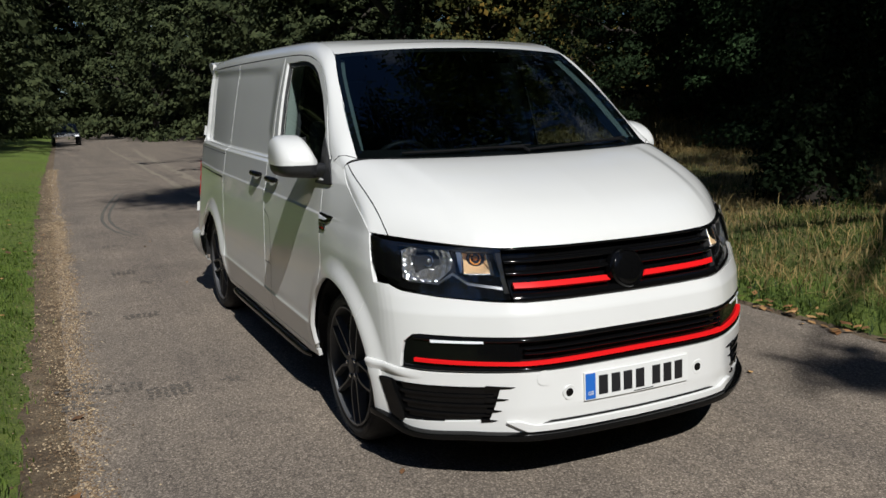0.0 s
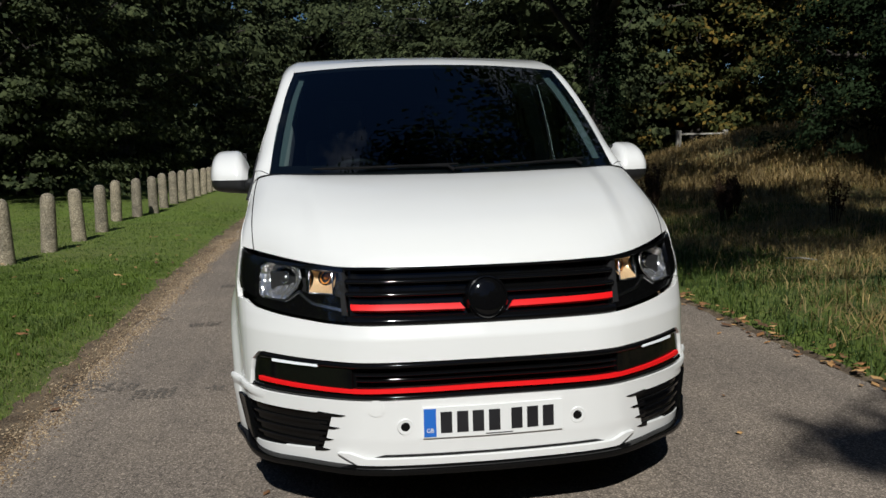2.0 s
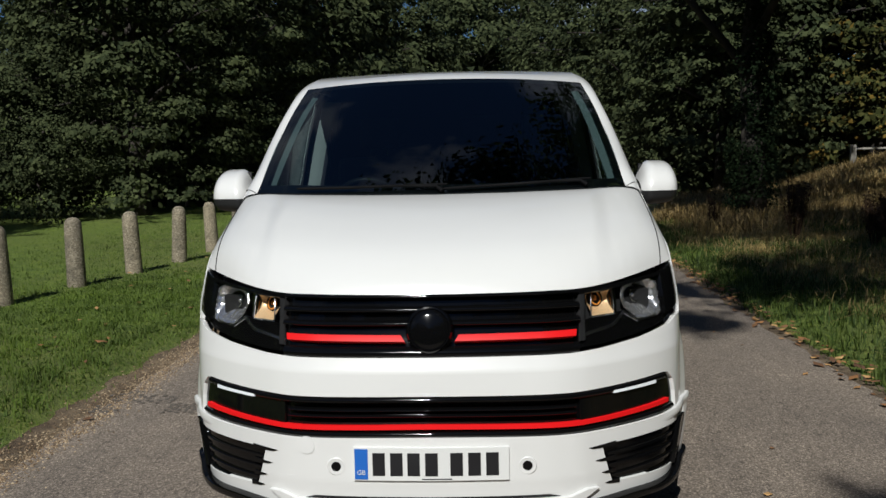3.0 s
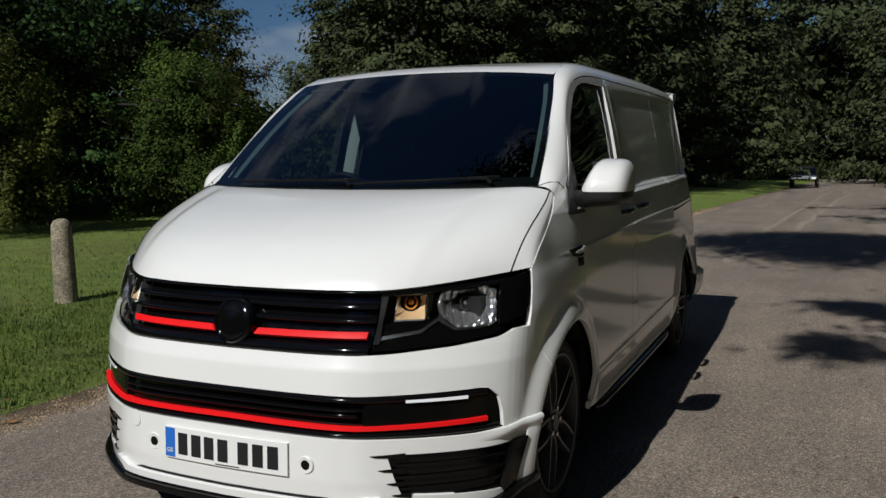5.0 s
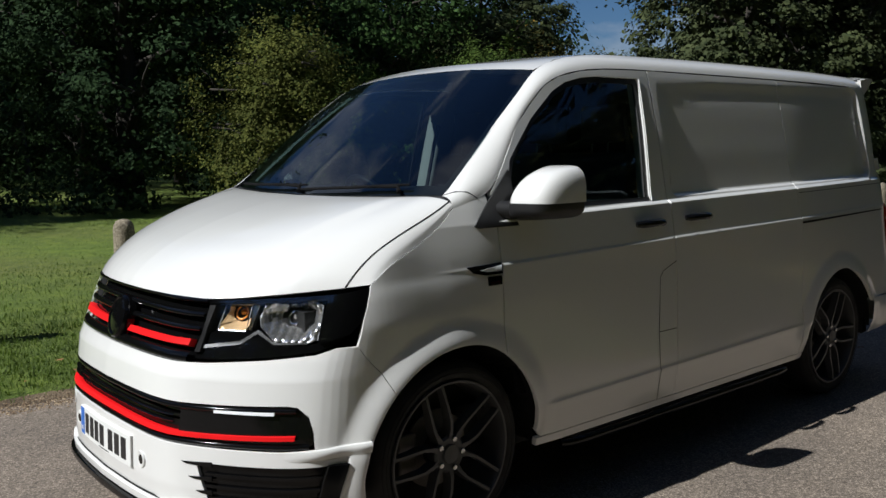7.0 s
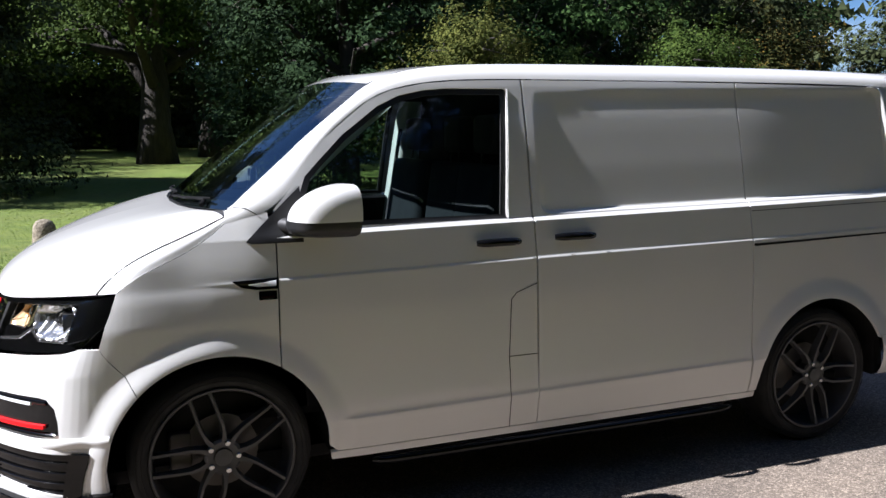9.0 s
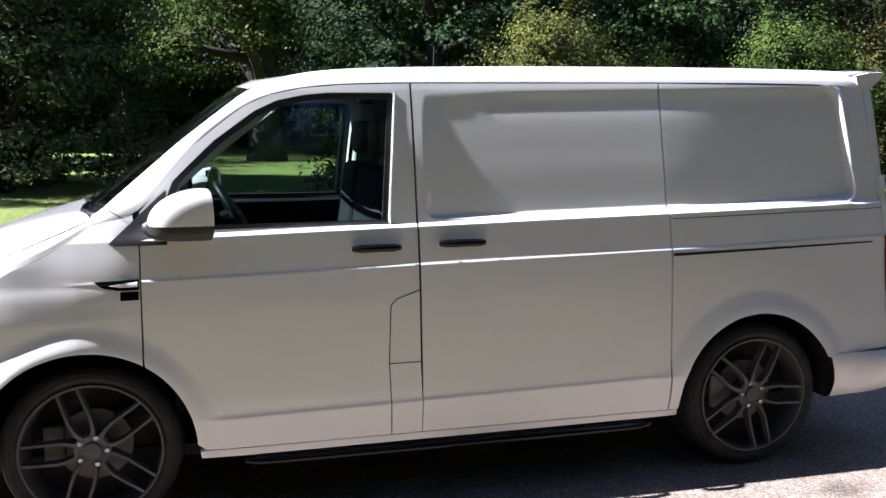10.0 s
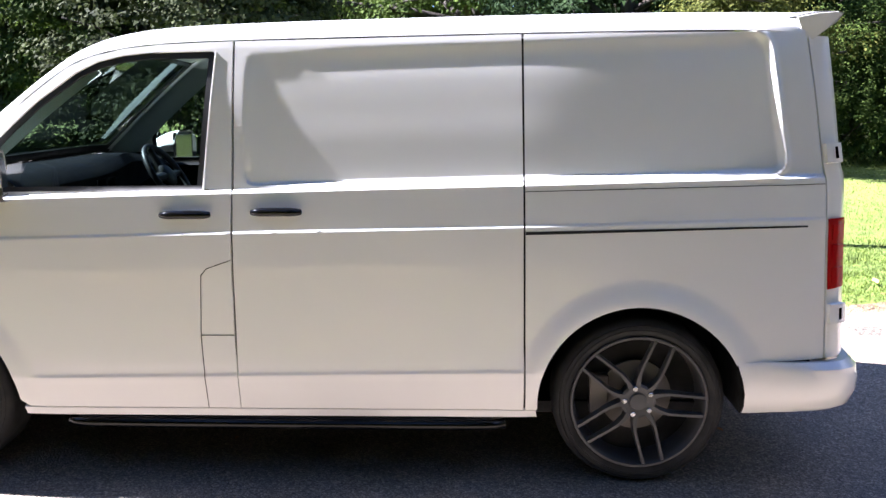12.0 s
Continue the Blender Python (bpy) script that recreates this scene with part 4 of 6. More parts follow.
# underbody and cabin
part("underbody", box_bm(-.80, .80, -.55, 3.30, .25, .30), DARK, van)
patch("bulkhead", [[np.array((sx * (float(np.interp(z, WZ_Z, WZ_X)) - .05), 1.42, z)) for sx in (-1, 1)] for z in np.linspace(.3, 1.86, 20)], CABIN, van, .02, "dark bulkhead behind the seats")
part("engine_bay_wall", box_bm(-.80, .80, -.52, -.48, .30, .93), DARK, van)
part("cabin_floor", box_bm(-.84, .84, .1, 1.42, .45, .48), CABIN, van)
dash = []
for x in np.linspace(-.83, .83, 24):
    hump = .045 * math.exp(-((x + .38) / .22) ** 2)
    front_y = float(np.interp(abs(x), [p[0] for p in hood_rear], [p[1] for p in hood_rear]))
    dash.append([np.array(p) for p in ((x, front_y + .03, 1.262), (x, .12, 1.268), (x, .28, 1.262 + hump * .6), (x, .40, 1.245 + hump), (x, .45, 1.20 + hump), (x, .44, 1.10), (x, .48, 1.0), (x, .42, .82), (x, .36, .6))])
board = patch("dashboard", dash, CABIN, van, 0, "dark dashboard")
for x in (-.73, -.06, .06, .73):
    part("air_vent", box_bm(x - .05, x + .05, .425, .452, 1.13, 1.185, .006), GLOSS_BLACK, board)
part("radio", box_bm(-.10, .10, .43, .455, .98, 1.09, .005), GLOSS_BLACK, board)
bm = bmesh.new()
ring = [Vector((.185 * math.cos(a), .185 * math.sin(a), 0)) for a in np.linspace(0, math.tau, 33)]
tube(ring, .016, 10, False, bm)
for a in (0, math.pi, -math.pi / 2):
    tube([(.03 * math.cos(a), .03 * math.sin(a), -.01), (.18 * math.cos(a), .18 * math.sin(a), 0)], [.03, .014], 8, True, bm)
bmesh.ops.create_uvsphere(bm, u_segments=14, v_segments=8, radius=.07, matrix=Matrix.Diagonal((1, 1, .4, 1)))
bmesh.ops.transform(bm, verts=bm.verts, matrix=pose(-.39, .62, 1.165, -58, 0, 0))
part("steering_wheel", bm, MATT_BLACK, van, "black steering wheel", smooth=True)
part("steering_column", tube([(-.39, .45, 1.06), (-.39, .60, 1.15)], .045, 12), CABIN, van)
for x, wd in ((-.42, .25), (.18, .22), (.56, .22)):
    seat = new("seat")
    seat.parent = van
    tagged(seat, "dark cloth van seat")
    part("seat_cushion", box_bm(x - wd, x + wd, .72, 1.24, .72, .90, .05), FABRIC, seat, smooth=True)
    bm = box_bm(x - wd, x + wd, 1.16, 1.30, .86, 1.44, .05)
    bmesh.ops.rotate(bm, verts=bm.verts, cent=(x, 1.2, .88), matrix=Matrix.Rotation(radians(-8), 3, "X"))
    part("seat_back", bm, FABRIC, seat, smooth=True)
    for px in (-.05, .05):
        part("headrest_post", tube([(x + px, 1.285, 1.40), (x + px, 1.30, 1.52)], .006, 8), ALLOY, seat)
    part("headrest", box_bm(x - .12, x + .12, 1.27, 1.36, 1.48, 1.66, .035), FABRIC, seat, smooth=True)
for side in (1, -1):
    # light cabin trim on the pillars and door cards
    rows = []
    for (x, y, z) in along([(p[0], p[1], p[2]) for p in rail_in[1:8]], 16):
        rows.append([np.array((side * (x - .055), y + .02, z - .028)), np.array((side * (x - .012), y + .012, z - .026)), np.array((side * (x - .02), y + .06, z - .035)), np.array((side * (x + .0), y + .17, z - .04))])
    patch("pillar_trim", rows, TRIM_GREY, van, 0, "light grey pillar trim")
    rows = [[np.array((side * (float(np.interp(z, WZ_Z, WZ_X)) - dx), y + .10 * (z - 1.2), z)) for dx, y in ((.045, 1.25), (.070, 1.262), (.112, 1.28), (.128, 1.30), (.135, 1.39))] for z in np.linspace(.95, 1.76, 12)]
    patch("pillar_trim", rows, TRIM_GREY, van, 0, "light grey pillar trim")
    belt = [(side * (float(np.interp(z, WZ_Z, WZ_X)) - .13), 1.262 + .10 * (z - 1.2), z) for z in np.linspace(1.0, 1.6, 8)]
    part("seat_belt", tube(belt, .012, 6), FABRIC, van)
    panel("door_card", [(.35, .5), (1.33, .35), (1.33, 1.20), (.30, 1.20)], CABIN, van, off=-.06, thick=.02, side=side, step=.2)
patch("headliner", [[np.array(p) - np.array((0, -.02, .03)) for p in r] for r in both(roof_rows[3:16])], TRIM_GREY, van, 0, "light cabin headliner")


# the body narrows towards the roof and the tail, and the nose stands a little proud
def settle(x, y, z):
    high, a = ease(1.1, 1.7, z), abs(x)
    slim = float(np.interp(z, (.5, .62, 1.12, 1.25, 1.8), (0, .009, .031, .036, .036))) * ease(-.3 + .6 * high, 1.3 + .2 * high, y)
    slim += .046 * ease(2.5, 3.8, y) * float(np.interp(z, (.5, .95, 1.4, 1.85), (0, 1, 1, .35)))
    nose = .035 * ease(1.2, -.2, y) * (1 - .7 * ease(.45, .88, a))
    return x * (1 - slim / .95), y - nose + .026 * ease(3.0, 3.72, y), z - .012 * ease(-.3, -.8, y) * ease(1.0, .6, z) - .009 * ease(.66, .76, z) * ease(1.12, 1.0, z) * ease(-.2, -.5, y)


for ob in van.children_recursive:
    if ob.type == "MESH" and "wheel" not in (ob.name.split(".")[0], ob.parent.name.split(".")[0], ob.parent.parent.name.split(".")[0] if ob.parent.parent else ""):
        for v in ob.data.vertices:
            v.co = settle(*v.co)
        ob.data.update()


# ---- ground, road and verges ----
def left_edge(y):
    return -2.28 + .018 * y + .012 * max(y - 18, 0)


def right_edge(y):
    return 2.5 + .045 * max(y - 4, 0) + 1.6 * ease(14, 24, y) + 3 * ease(24, 34, y)


def ground_z(x, y):
    f = max(y - 4, 0)
    z = -.018 - .016 * f * f / (f + 3)
    lt, rt = left_edge(y) - x, x - right_edge(y)
    if lt > 0:
        z += .11 * ease(.3, 1.5, lt) * ease(13.5, 18, y) + .02 * lt * 60 / (lt + 60) + .04 * ease(0, .4, lt) + .03 * math.sin(x * .9 + y * .4) * ease(1, 4, lt)
    if rt > 0:
        z += .04 * rt * 40 / (rt + 40) + .04 * ease(0, .5, rt) + ease(2, 10, rt) * (.012 * f + .06 * math.sin(x * .8 + 1) * math.sin(y * .7))
        z += 1.28 * math.exp(-((x - 15.5) / 4.5) ** 2 - ((y - 22) / 7) ** 2) * ease(1, 6, rt)
    return z


def lawn_material():
    k = Mat("lawn", (.05, .085, .02), .9)
    co = k.coord()
    sep = k.node("SeparateXYZ")
    k.link(co, sep.inputs[0])
    fine, mid, big = k.noise(75, 6, .75, co), k.noise(3.2, 5, .6, co), k.noise(.3, 4, .5, co)
    green = k.ramp(fine, [(.28, (.052, .085, .010)), (.5, (.125, .185, .021)), (.75, (.19, .26, .042))])
    dry = k.ramp(fine, [(.25, (.055, .042, .019)), (.5, (.145, .112, .048)), (.8, (.30, .235, .105))])
    soil = (.05, .04, .028)
    where = k.node("MapRange")
    where.inputs[1].default_value, where.inputs[2].default_value = 3.2, 4.8
    k.link(sep.outputs[0], where.inputs[0])
    patches = k.ramp(mid, [(.38, (0, 0, 0)), (.6, (1, 1, 1))])
    dryness = k.mix(1, where.outputs[0], k.mix(.45, patches, (1, 1, 1)), "MULTIPLY")
    c = k.mix(dryness, k.mix(k.ramp(big, [(.4, (0, 0, 0)), (.7, (.35, .35, .35))]), green, dry), dry)
    c = k.mix(1, c, k.ramp(k.noise(4.5, 9, .8, co), [(.3, (.55, .6, .6)), (.5, (1, 1, 1)), (.7, (1.5, 1.35, 1.2))]), "MULTIPLY")
    c = k.mix(k.ramp(k.noise(7, 6, .7, co), [(.62, (0, 0, 0)), (.72, (.5, .5, .5))]), c, soil)
    k.colour(c)
    return k.bump(fine, .8, .03).m


def asphalt_material():
    k = Mat("asphalt", (.06, .06, .06), .85, Specular_IOR_Level=.3)
    co = k.coord()
    stones = k.node("TexVoronoi", Scale=115)
    k.link(co, stones.inputs["Vector"])
    chip = k.ramp(stones.outputs["Color"], [(.2, (.168, .140, .117)), (.6, (.255, .214, .179)), (.95, (.435, .366, .303))])
    bind = k.ramp(stones.outputs["Distance"], [(.35, (1, 1, 1)), (.65, (.6, .6, .6))])
    c = k.mix(1, chip, bind, "MULTIPLY")
    patchy = k.ramp(k.noise(.9, 6, .6, co), [(.3, (.82, .82, .82)), (.7, (1.2, 1.18, 1.14))])
    streak = k.ramp(k.noise(1.1, 5, .6, co, (2.2, .12, 1)), [(.35, (.88, .88, .88)), (.65, (1.12, 1.11, 1.08))])
    c = k.mix(1, k.mix(1, c, patchy, "MULTIPLY"), streak, "MULTIPLY")
    pits = k.ramp(k.noise(48, 3, .6, co, (1, .6, 1)), [(.30, (.55, .54, .53)), (.42, (1, 1, 1))])
    c = k.mix(1, c, pits, "MULTIPLY")
    grit = k.ramp(k.noise(55, 3, .6, co), [(.64, (0, 0, 0)), (.70, (.6, .6, .6))])
    c = k.mix(grit, c, (.27, .23, .17))
    k.colour(c)
    return k.bump(k.mix(.5, stones.outputs["Distance"], k.noise(60, 4, .6, co)), .55, .008).m


def dirt_material():
    k = Mat("verge_dirt", (.1, .08, .06), .95)
    co = k.coord()
    n = k.noise(60, 7, .75, co)
    k.colour(k.mix(k.ramp(k.noise(5, 5, .6, co), [(.4, (0, 0, 0)), (.6, (1, 1, 1))]), k.ramp(n, [(.3, (.04, .026, .015)), (.7, (.17, .118, .070))]), k.ramp(n, [(.3, (.08, .056, .032)), (.7, (.32, .24, .15))])))
    return k.bump(n, .9, .02).m


def concrete_material():
    k = Mat("pebble_concrete", (.3, .27, .22), .9)
    co = k.coord()
    v = k.node("TexVoronoi", Scale=70)
    k.link(co, v.inputs["Vector"])
    c = k.ramp(v.outputs["Color"], [(.1, (.16, .135, .10)), (.6, (.30, .26, .20)), (.95, (.45, .40, .32))])
    st = k.ramp(k.noise(5, 6, .65, co), [(.35, (.55, .55, .52)), (.65, (1.1, 1.08, 1.02))])
    info = k.node("ObjectInfo")
    own = k.ramp(info.outputs["Random"], [(0, (.8, .8, .8)), (1, (1.12, 1.1, 1.05))])
    k.colour(k.mix(1, k.mix(1, c, st, "MULTIPLY"), own, "MULTIPLY"))
    return k.bump(v.outputs["Distance"], .5, .008).m


LAWN, ASPHALT, DIRT, CONCRETE = lawn_material(), asphalt_material(), dirt_material(), concrete_material()
SKID = Mat("rubber_mark", (.105, .098, .09), .8, Specular_IOR_Level=.2)
SKID = SKID.colour(SKID.mix(SKID.ramp(SKID.noise(70, 4), [(.4, (0, 0, 0)), (.6, (1, 1, 1))]), (.085, .08, .073), (.17, .155, .13))).m
SAND = Mat("pale_grit", (.36, .30, .21), .95)
SAND = SAND.colour(SAND.mix(SAND.ramp(SAND.noise(40, 5), [(.4, (0, 0, 0)), (.6, (1, 1, 1))]), (.21, .178, .142), (.31, .262, .195))).m
MUD = Mat("dried_mud", (.09, .077, .065), .95)
MUD.colour(MUD.ramp(MUD.noise(90, 5), [(.35, (.065, .055, .046)), (.65, (.17, .145, .12))]))
MUD = MUD.bump(MUD.noise(120, 4), .6, .004).m
OLD_WOOD = bark_material("grey_timber", (.46, .43, .37))


def steps(marks):
    out = []
    for (a, d), (b, _) in zip(marks, marks[1:]):
        n = max(1, round((b - a) / d))
        out += [a + (b - a) * i / n for i in range(n)]
    return out + [marks[-1][0]]


gx = steps([(-420, 60), (-60, 6), (-14, .8), (-6, .25), (7, .5), (14, 2), (60, 60), (420, 1)])
gy = steps([(-420, 60), (-60, 6), (-12, .6), (24, 1.5), (60, 8), (140, 60), (420, 1)])
verts, faces = [], []
for y in gy:
    for x in gx:
        inside = ease(-.05, .2, x - left_edge(y)) * ease(-.05, .2, right_edge(y) - x)
        verts.append((x, y, ground_z(x, y) - .05 * inside))
for j in range(len(gy) - 1):
    for i in range(len(gx) - 1):
        k = j * len(gx) + i
        faces.append((k, k + 1, k + 1 + len(gx), k + len(gx)))
me = plain_mesh("ground", verts, faces)
ground = part("ground", me, LAWN, None, smooth=180)
tagged(ground, "mown lawn and rough dry grass beside the road", "ground", kind="structure")


def strip(name, edge_a, edge_b, ys, n, lift, material, crown=0.):
    vs, fs = [], []
    for y in ys:
        a, b = edge_a(y), edge_b(y)
        for i in range(n + 1):
            t = i / n
            x = a + (b - a) * t
            vs.append((x, y, ground_z(x, y) + lift + crown * math.sin(math.pi * t)))
    for j in range(len(ys) - 1):
        for i in range(n):
            k = j * (n + 1) + i
            fs.append((k, k + 1, k + n + 2, k + n + 1))
    return part(name, plain_mesh(name, vs, fs), material, None, smooth=180)


def ragged(y, seed, amp):
    return amp * (noise.noise((y * 1.7, seed, 0)) + .6 * noise.noise((y * 6, seed, 3)))


ys = steps([(-70, 4), (-10, .12), (16, .5), (40, 3), (130, 1)])
road = strip("road", lambda y: left_edge(y) + .16 + ragged(y, 1, .05), lambda y: right_edge(y) - .02 + ragged(y, 7, .06), ys, 24, .004, ASPHALT)
tagged(road, "worn grey asphalt lane with pale grit", "road", kind="structure")
verge = strip("verge_dirt", lambda y: left_edge(y) - .08 + ragged(y, 4, .14), lambda y: left_edge(y) + .27 + ragged(y, 9, .09), ys, 6, -.002, DIRT)
for v in verge.data.vertices:
    v.co.z += .012 * max(0, noise.noise(v.co * 3))
tagged(verge, "strip of dirt and gravel along the lawn", "verge", kind="structure")
verge2 = strip("verge_dirt", lambda y: right_edge(y) - .06 + ragged(y, 14, .07), lambda y: right_edge(y) + .14 + ragged(y, 19, .08), ys, 4, .0, DIRT)
tagged(verge2, "thin dirt edge beside the rough grass", "verge", kind="structure")

# muddy tread prints and a skid mark on the asphalt
rng = np.random.default_rng(5)
for cx, cy, nx_, ny_, keep, sz in ((-1.56, 1.15, 6, 4, 1, .042), (-1.80, 1.33, 6, 4, .6, .040), (-2.03, 1.42, 5, 4, .5, .045), (-2.03, 1.16, 4, 3, .6, .045), (-1.49, 3.06, 6, 3, 1, .042), (-1.88, 3.33, 5, 3, .3, .05), (-1.44, 4.95, 5, 4, 1, .045), (-1.28, 4.35, 5, 2, .5, .05), (-1.22, 1.18, 3, 2, .5, .042), (-1.37, 6.85, 5, 3, .6, .05)):
    bm = bmesh.new()
    for i in range(nx_):
        for j in range(ny_):
            if rng.random() < keep:
                x, y = cx + (i - nx_ / 2) * sz + rng.normal(0, .004), cy + (j - ny_ / 2) * sz * 1.25 + (i % 2) * sz * .5
                a, b = sz * .40 * rng.uniform(.6, 1.1), sz * .52 * rng.uniform(.55, 1.1)
                z = ground_z(x, y) + .0075
                bm.faces.new([bm.verts.new((x + u * a, y + v * b, z)) for u, v in ((-1, -.7), (-.6, -1), (.7, -1), (1, -.6), (1, .7), (.6, 1), (-.7, 1), (-1, .6))])
    part("mud_print", bm, MUD, road)
skid = chaikin([(-.6, 14.6), (-.98, 12.2), (-1.24, 10.2), (-1.27, 8.9), (-1.19, 8.1), (-1.06, 7.6)], 3)
skid2 = along(skid, 50)
for lane, half in ((-.05, .026), (.05, .022)):
    bm = bmesh.new()
    vs = []
    for i, p in enumerate(skid2):
        w = half * (.35 + .65 * math.sin(math.pi * i / 49) ** .6)
        vs.append([bm.verts.new((p[0] + lane + k * w, p[1], ground_z(p[0], p[1]) + .0075)) for k in (-1, 1)])
    for a, b in zip(vs, vs[1:]):
        bm.faces.new((a[0], a[1], b[1], b[0]))
    part("skid_mark", bm, SKID, road)

# pale lines of grit where wheels turn off the lane
rng = np.random.default_rng(8)
for line, wide in (([(1.9, 50), (1.4, 40), (1.12, 28), (.75, 18.5), (.55, 13), (.6, 9)], .09), ([(2.9, 46), (2.3, 38), (1.8, 29), (1.48, 21.5), (1.15, 15), (1.2, 10)], .13)):
    bm = bmesh.new()
    pts = along(chaikin(line, 2), 160)
    for k, (p, q) in enumerate(zip(pts, pts[1:])):
        if rng.random() < .85:
            w, o = wide * rng.uniform(.35, 1.1), rng.normal(0, .03)
            bm.faces.new([bm.verts.new((c[0] + o + e * w, c[1], ground_z(c[0], c[1]) + .0085)) for c, e in ((p, -1), (p, 1), (q, .8), (q, -.8))])
    part("grit_line", bm, SAND, road)


# ---- loose stuff: blades, stones, fallen leaves ----
def blade_mesh(name, spots, heights, widths, bend, seed):
    r = np.random.default_rng(seed)
    n = len(spots)
    az, lean = r.uniform(0, math.tau, n), r.uniform(.0, 1, n) * bend
    side = np.stack([np.cos(az), np.sin(az), np.zeros(n)], 1)
    fall = np.stack([-np.sin(az), np.cos(az), np.zeros(n)], 1)
    up = np.array((0, 0, 1.))
    h, w = heights[:, None], widths[:, None]
    p0, p1 = spots - side * w, spots + side * w
    mid = spots + up * h * .55 + fall * (lean * heights)[:, None] * .3
    tip = spots + up * h * (1 - .35 * lean[:, None]) + fall * (lean * heights)[:, None]
    v = np.stack([p0, p1, mid + side * w * .7, mid - side * w * .7, tip], 1).reshape(-1, 3)
    me = bpy.data.meshes.new(name)
    me.vertices.add(len(v))
    me.vertices.foreach_set("co", v.ravel())
    base = np.arange(n)[:, None] * 5
    loops = np.concatenate([base + np.array([[0, 1, 2, 3]]), base + np.array([[3, 2, 4]])], 1).ravel()
    me.loops.add(len(loops))
    me.loops.foreach_set("vertex_index", loops.astype(np.int32))
    me.polygons.add(2 * n)
    st = (np.arange(n)[:, None] * 7 + np.array([[0, 4]])).ravel()
    me.polygons.foreach_set("loop_start", st.astype(np.int32))
    me.update(calc_edges=True)
    return me


def grass_material(name, low, high):
    k = Mat(name, low, .7)
    g = k.node("NewGeometry")
    c = k.ramp(g.outputs["Random Per Island"], [(0, low), (1, high)])
    c = k.mix(1, c, k.ramp(k.noise(1.3, 5), [(.3, (.58, .58, .6)), (.7, (1.3, 1.24, 1.1))]), "MULTIPLY")
    k.colour(c)
    tl, mx = k.node("BsdfTranslucent"), k.node("MixShader")
    mx.inputs[0].default_value = .35
    k.link(c, tl.inputs[0]), k.link(k.b.outputs[0], mx.inputs[1]), k.link(tl.outputs[0], mx.inputs[2])
    k.link(mx.outputs[0], k.out.inputs[0])
    return k.m


GRASS = grass_material("grass_blades", (.064, .118, .010), (.14, .205, .030))
FAR_GRASS = grass_material("far_grass_blades", (.10, .155, .014), (.20, .27, .036))
STRAW = grass_material("straw_blades", (.23, .165, .062), (.52, .40, .18))
FAR_STRAW = grass_material("old_straw_blades", (.17, .12, .05), (.46, .34, .15))
ROUGH_GREEN = grass_material("rough_green_blades", (.022, .054, .006), (.115, .165, .026))


def scatter(n, x0, x1, y0, y1, seed, test=None):
    r = np.random.default_rng(seed)
    x, y = r.uniform(x0, x1, n), r.uniform(y0, y1, n)
    keep = np.array([test(a, b, r) for a, b in zip(x, y)]) if test else np.ones(n, bool)
    x, y = x[keep], y[keep]
    return np.stack([x, y, [ground_z(a, b) - .005 for a, b in zip(x, y)]], 1)


def stuff(name, me, material, label, category):
    ob = part(name, me, material, None)
    return tagged(ob, label, category, kind="stuff")


def lawn_height(spots, r, low, high):
    """Blades stand longer in tufts."""
    tuft = np.array([noise.noise((p[0] * 3.1, p[1] * 3.1, 4)) + .6 * noise.noise((p[0] * 9, p[1] * 9, 7)) for p in spots])
    return (low + (high - low) * r.random(len(spots)) ** 1.5) * (.75 + .9 * np.clip(tuft + .25, 0, 1))


sp_ = scatter(150000, -8.5, -1.4, -7, 20, 2, lambda x, y, r: x < left_edge(y) - .10 + ragged(y, 4, .10) + r.normal(0, .06) and r.random() < ease(-8.5, -6, x) * ease(20, 15, y) * ease(-7, -5, y))
r_ = np.random.default_rng(3)
sp_ = np.concatenate([sp_[::2], scatter(90000, -5.4, -1.8, -3.5, 8, 22, lambda x, y, r: x < left_edge(y) - .10 + ragged(y, 4, .10) + r.normal(0, .06) and r.random() < ease(-5.4, -3.6, x) * ease(8, 5, y) * ease(-3.5, -2, y))])
stuff("lawn_grass", blade_mesh("lawn_grass", sp_, lawn_height(sp_, r_, .024, .062), r_.uniform(.0025, .0055, len(sp_)), 1.5, 4), GRASS, "short mown green grass of the lawn", "grass")


def clumped(x, y, s):
    return noise.noise((x * .55, y * .55, s)) + .5 * noise.noise((x * 1.7, y * 1.7, s))


sp_ = scatter(26000, -16, -.4, 14, 34, 5, lambda x, y, r: x < left_edge(y) - .05 + r.normal(0, .08) and r.random() < ease(13, 20, y))
sp_ = np.concatenate([sp_, scatter(40000, -20, -5.8, -4.5, 16, 15, lambda x, y, r: r.random() < ease(-5.8, -8, x) * ease(-20, -16, x))])
stuff("lawn_grass", blade_mesh("lawn_grass", sp_, r_.uniform(.010, .026, len(sp_)), r_.uniform(.006, .012, len(sp_)), .9, 4), FAR_GRASS, "short mown green grass farther along the lawn", "grass")


def dry_share(x, y):
    mat = math.exp(-((x - 5.0) / .7) ** 2 - ((y - 5.3) / .9) ** 2)
    return mat + (1 - mat) * ease(.34, 1.05, x - right_edge(y) + .55 * clumped(x, y, 2)) * (.25 + .75 * ease(-.25, .25, clumped(x, y, 9)))


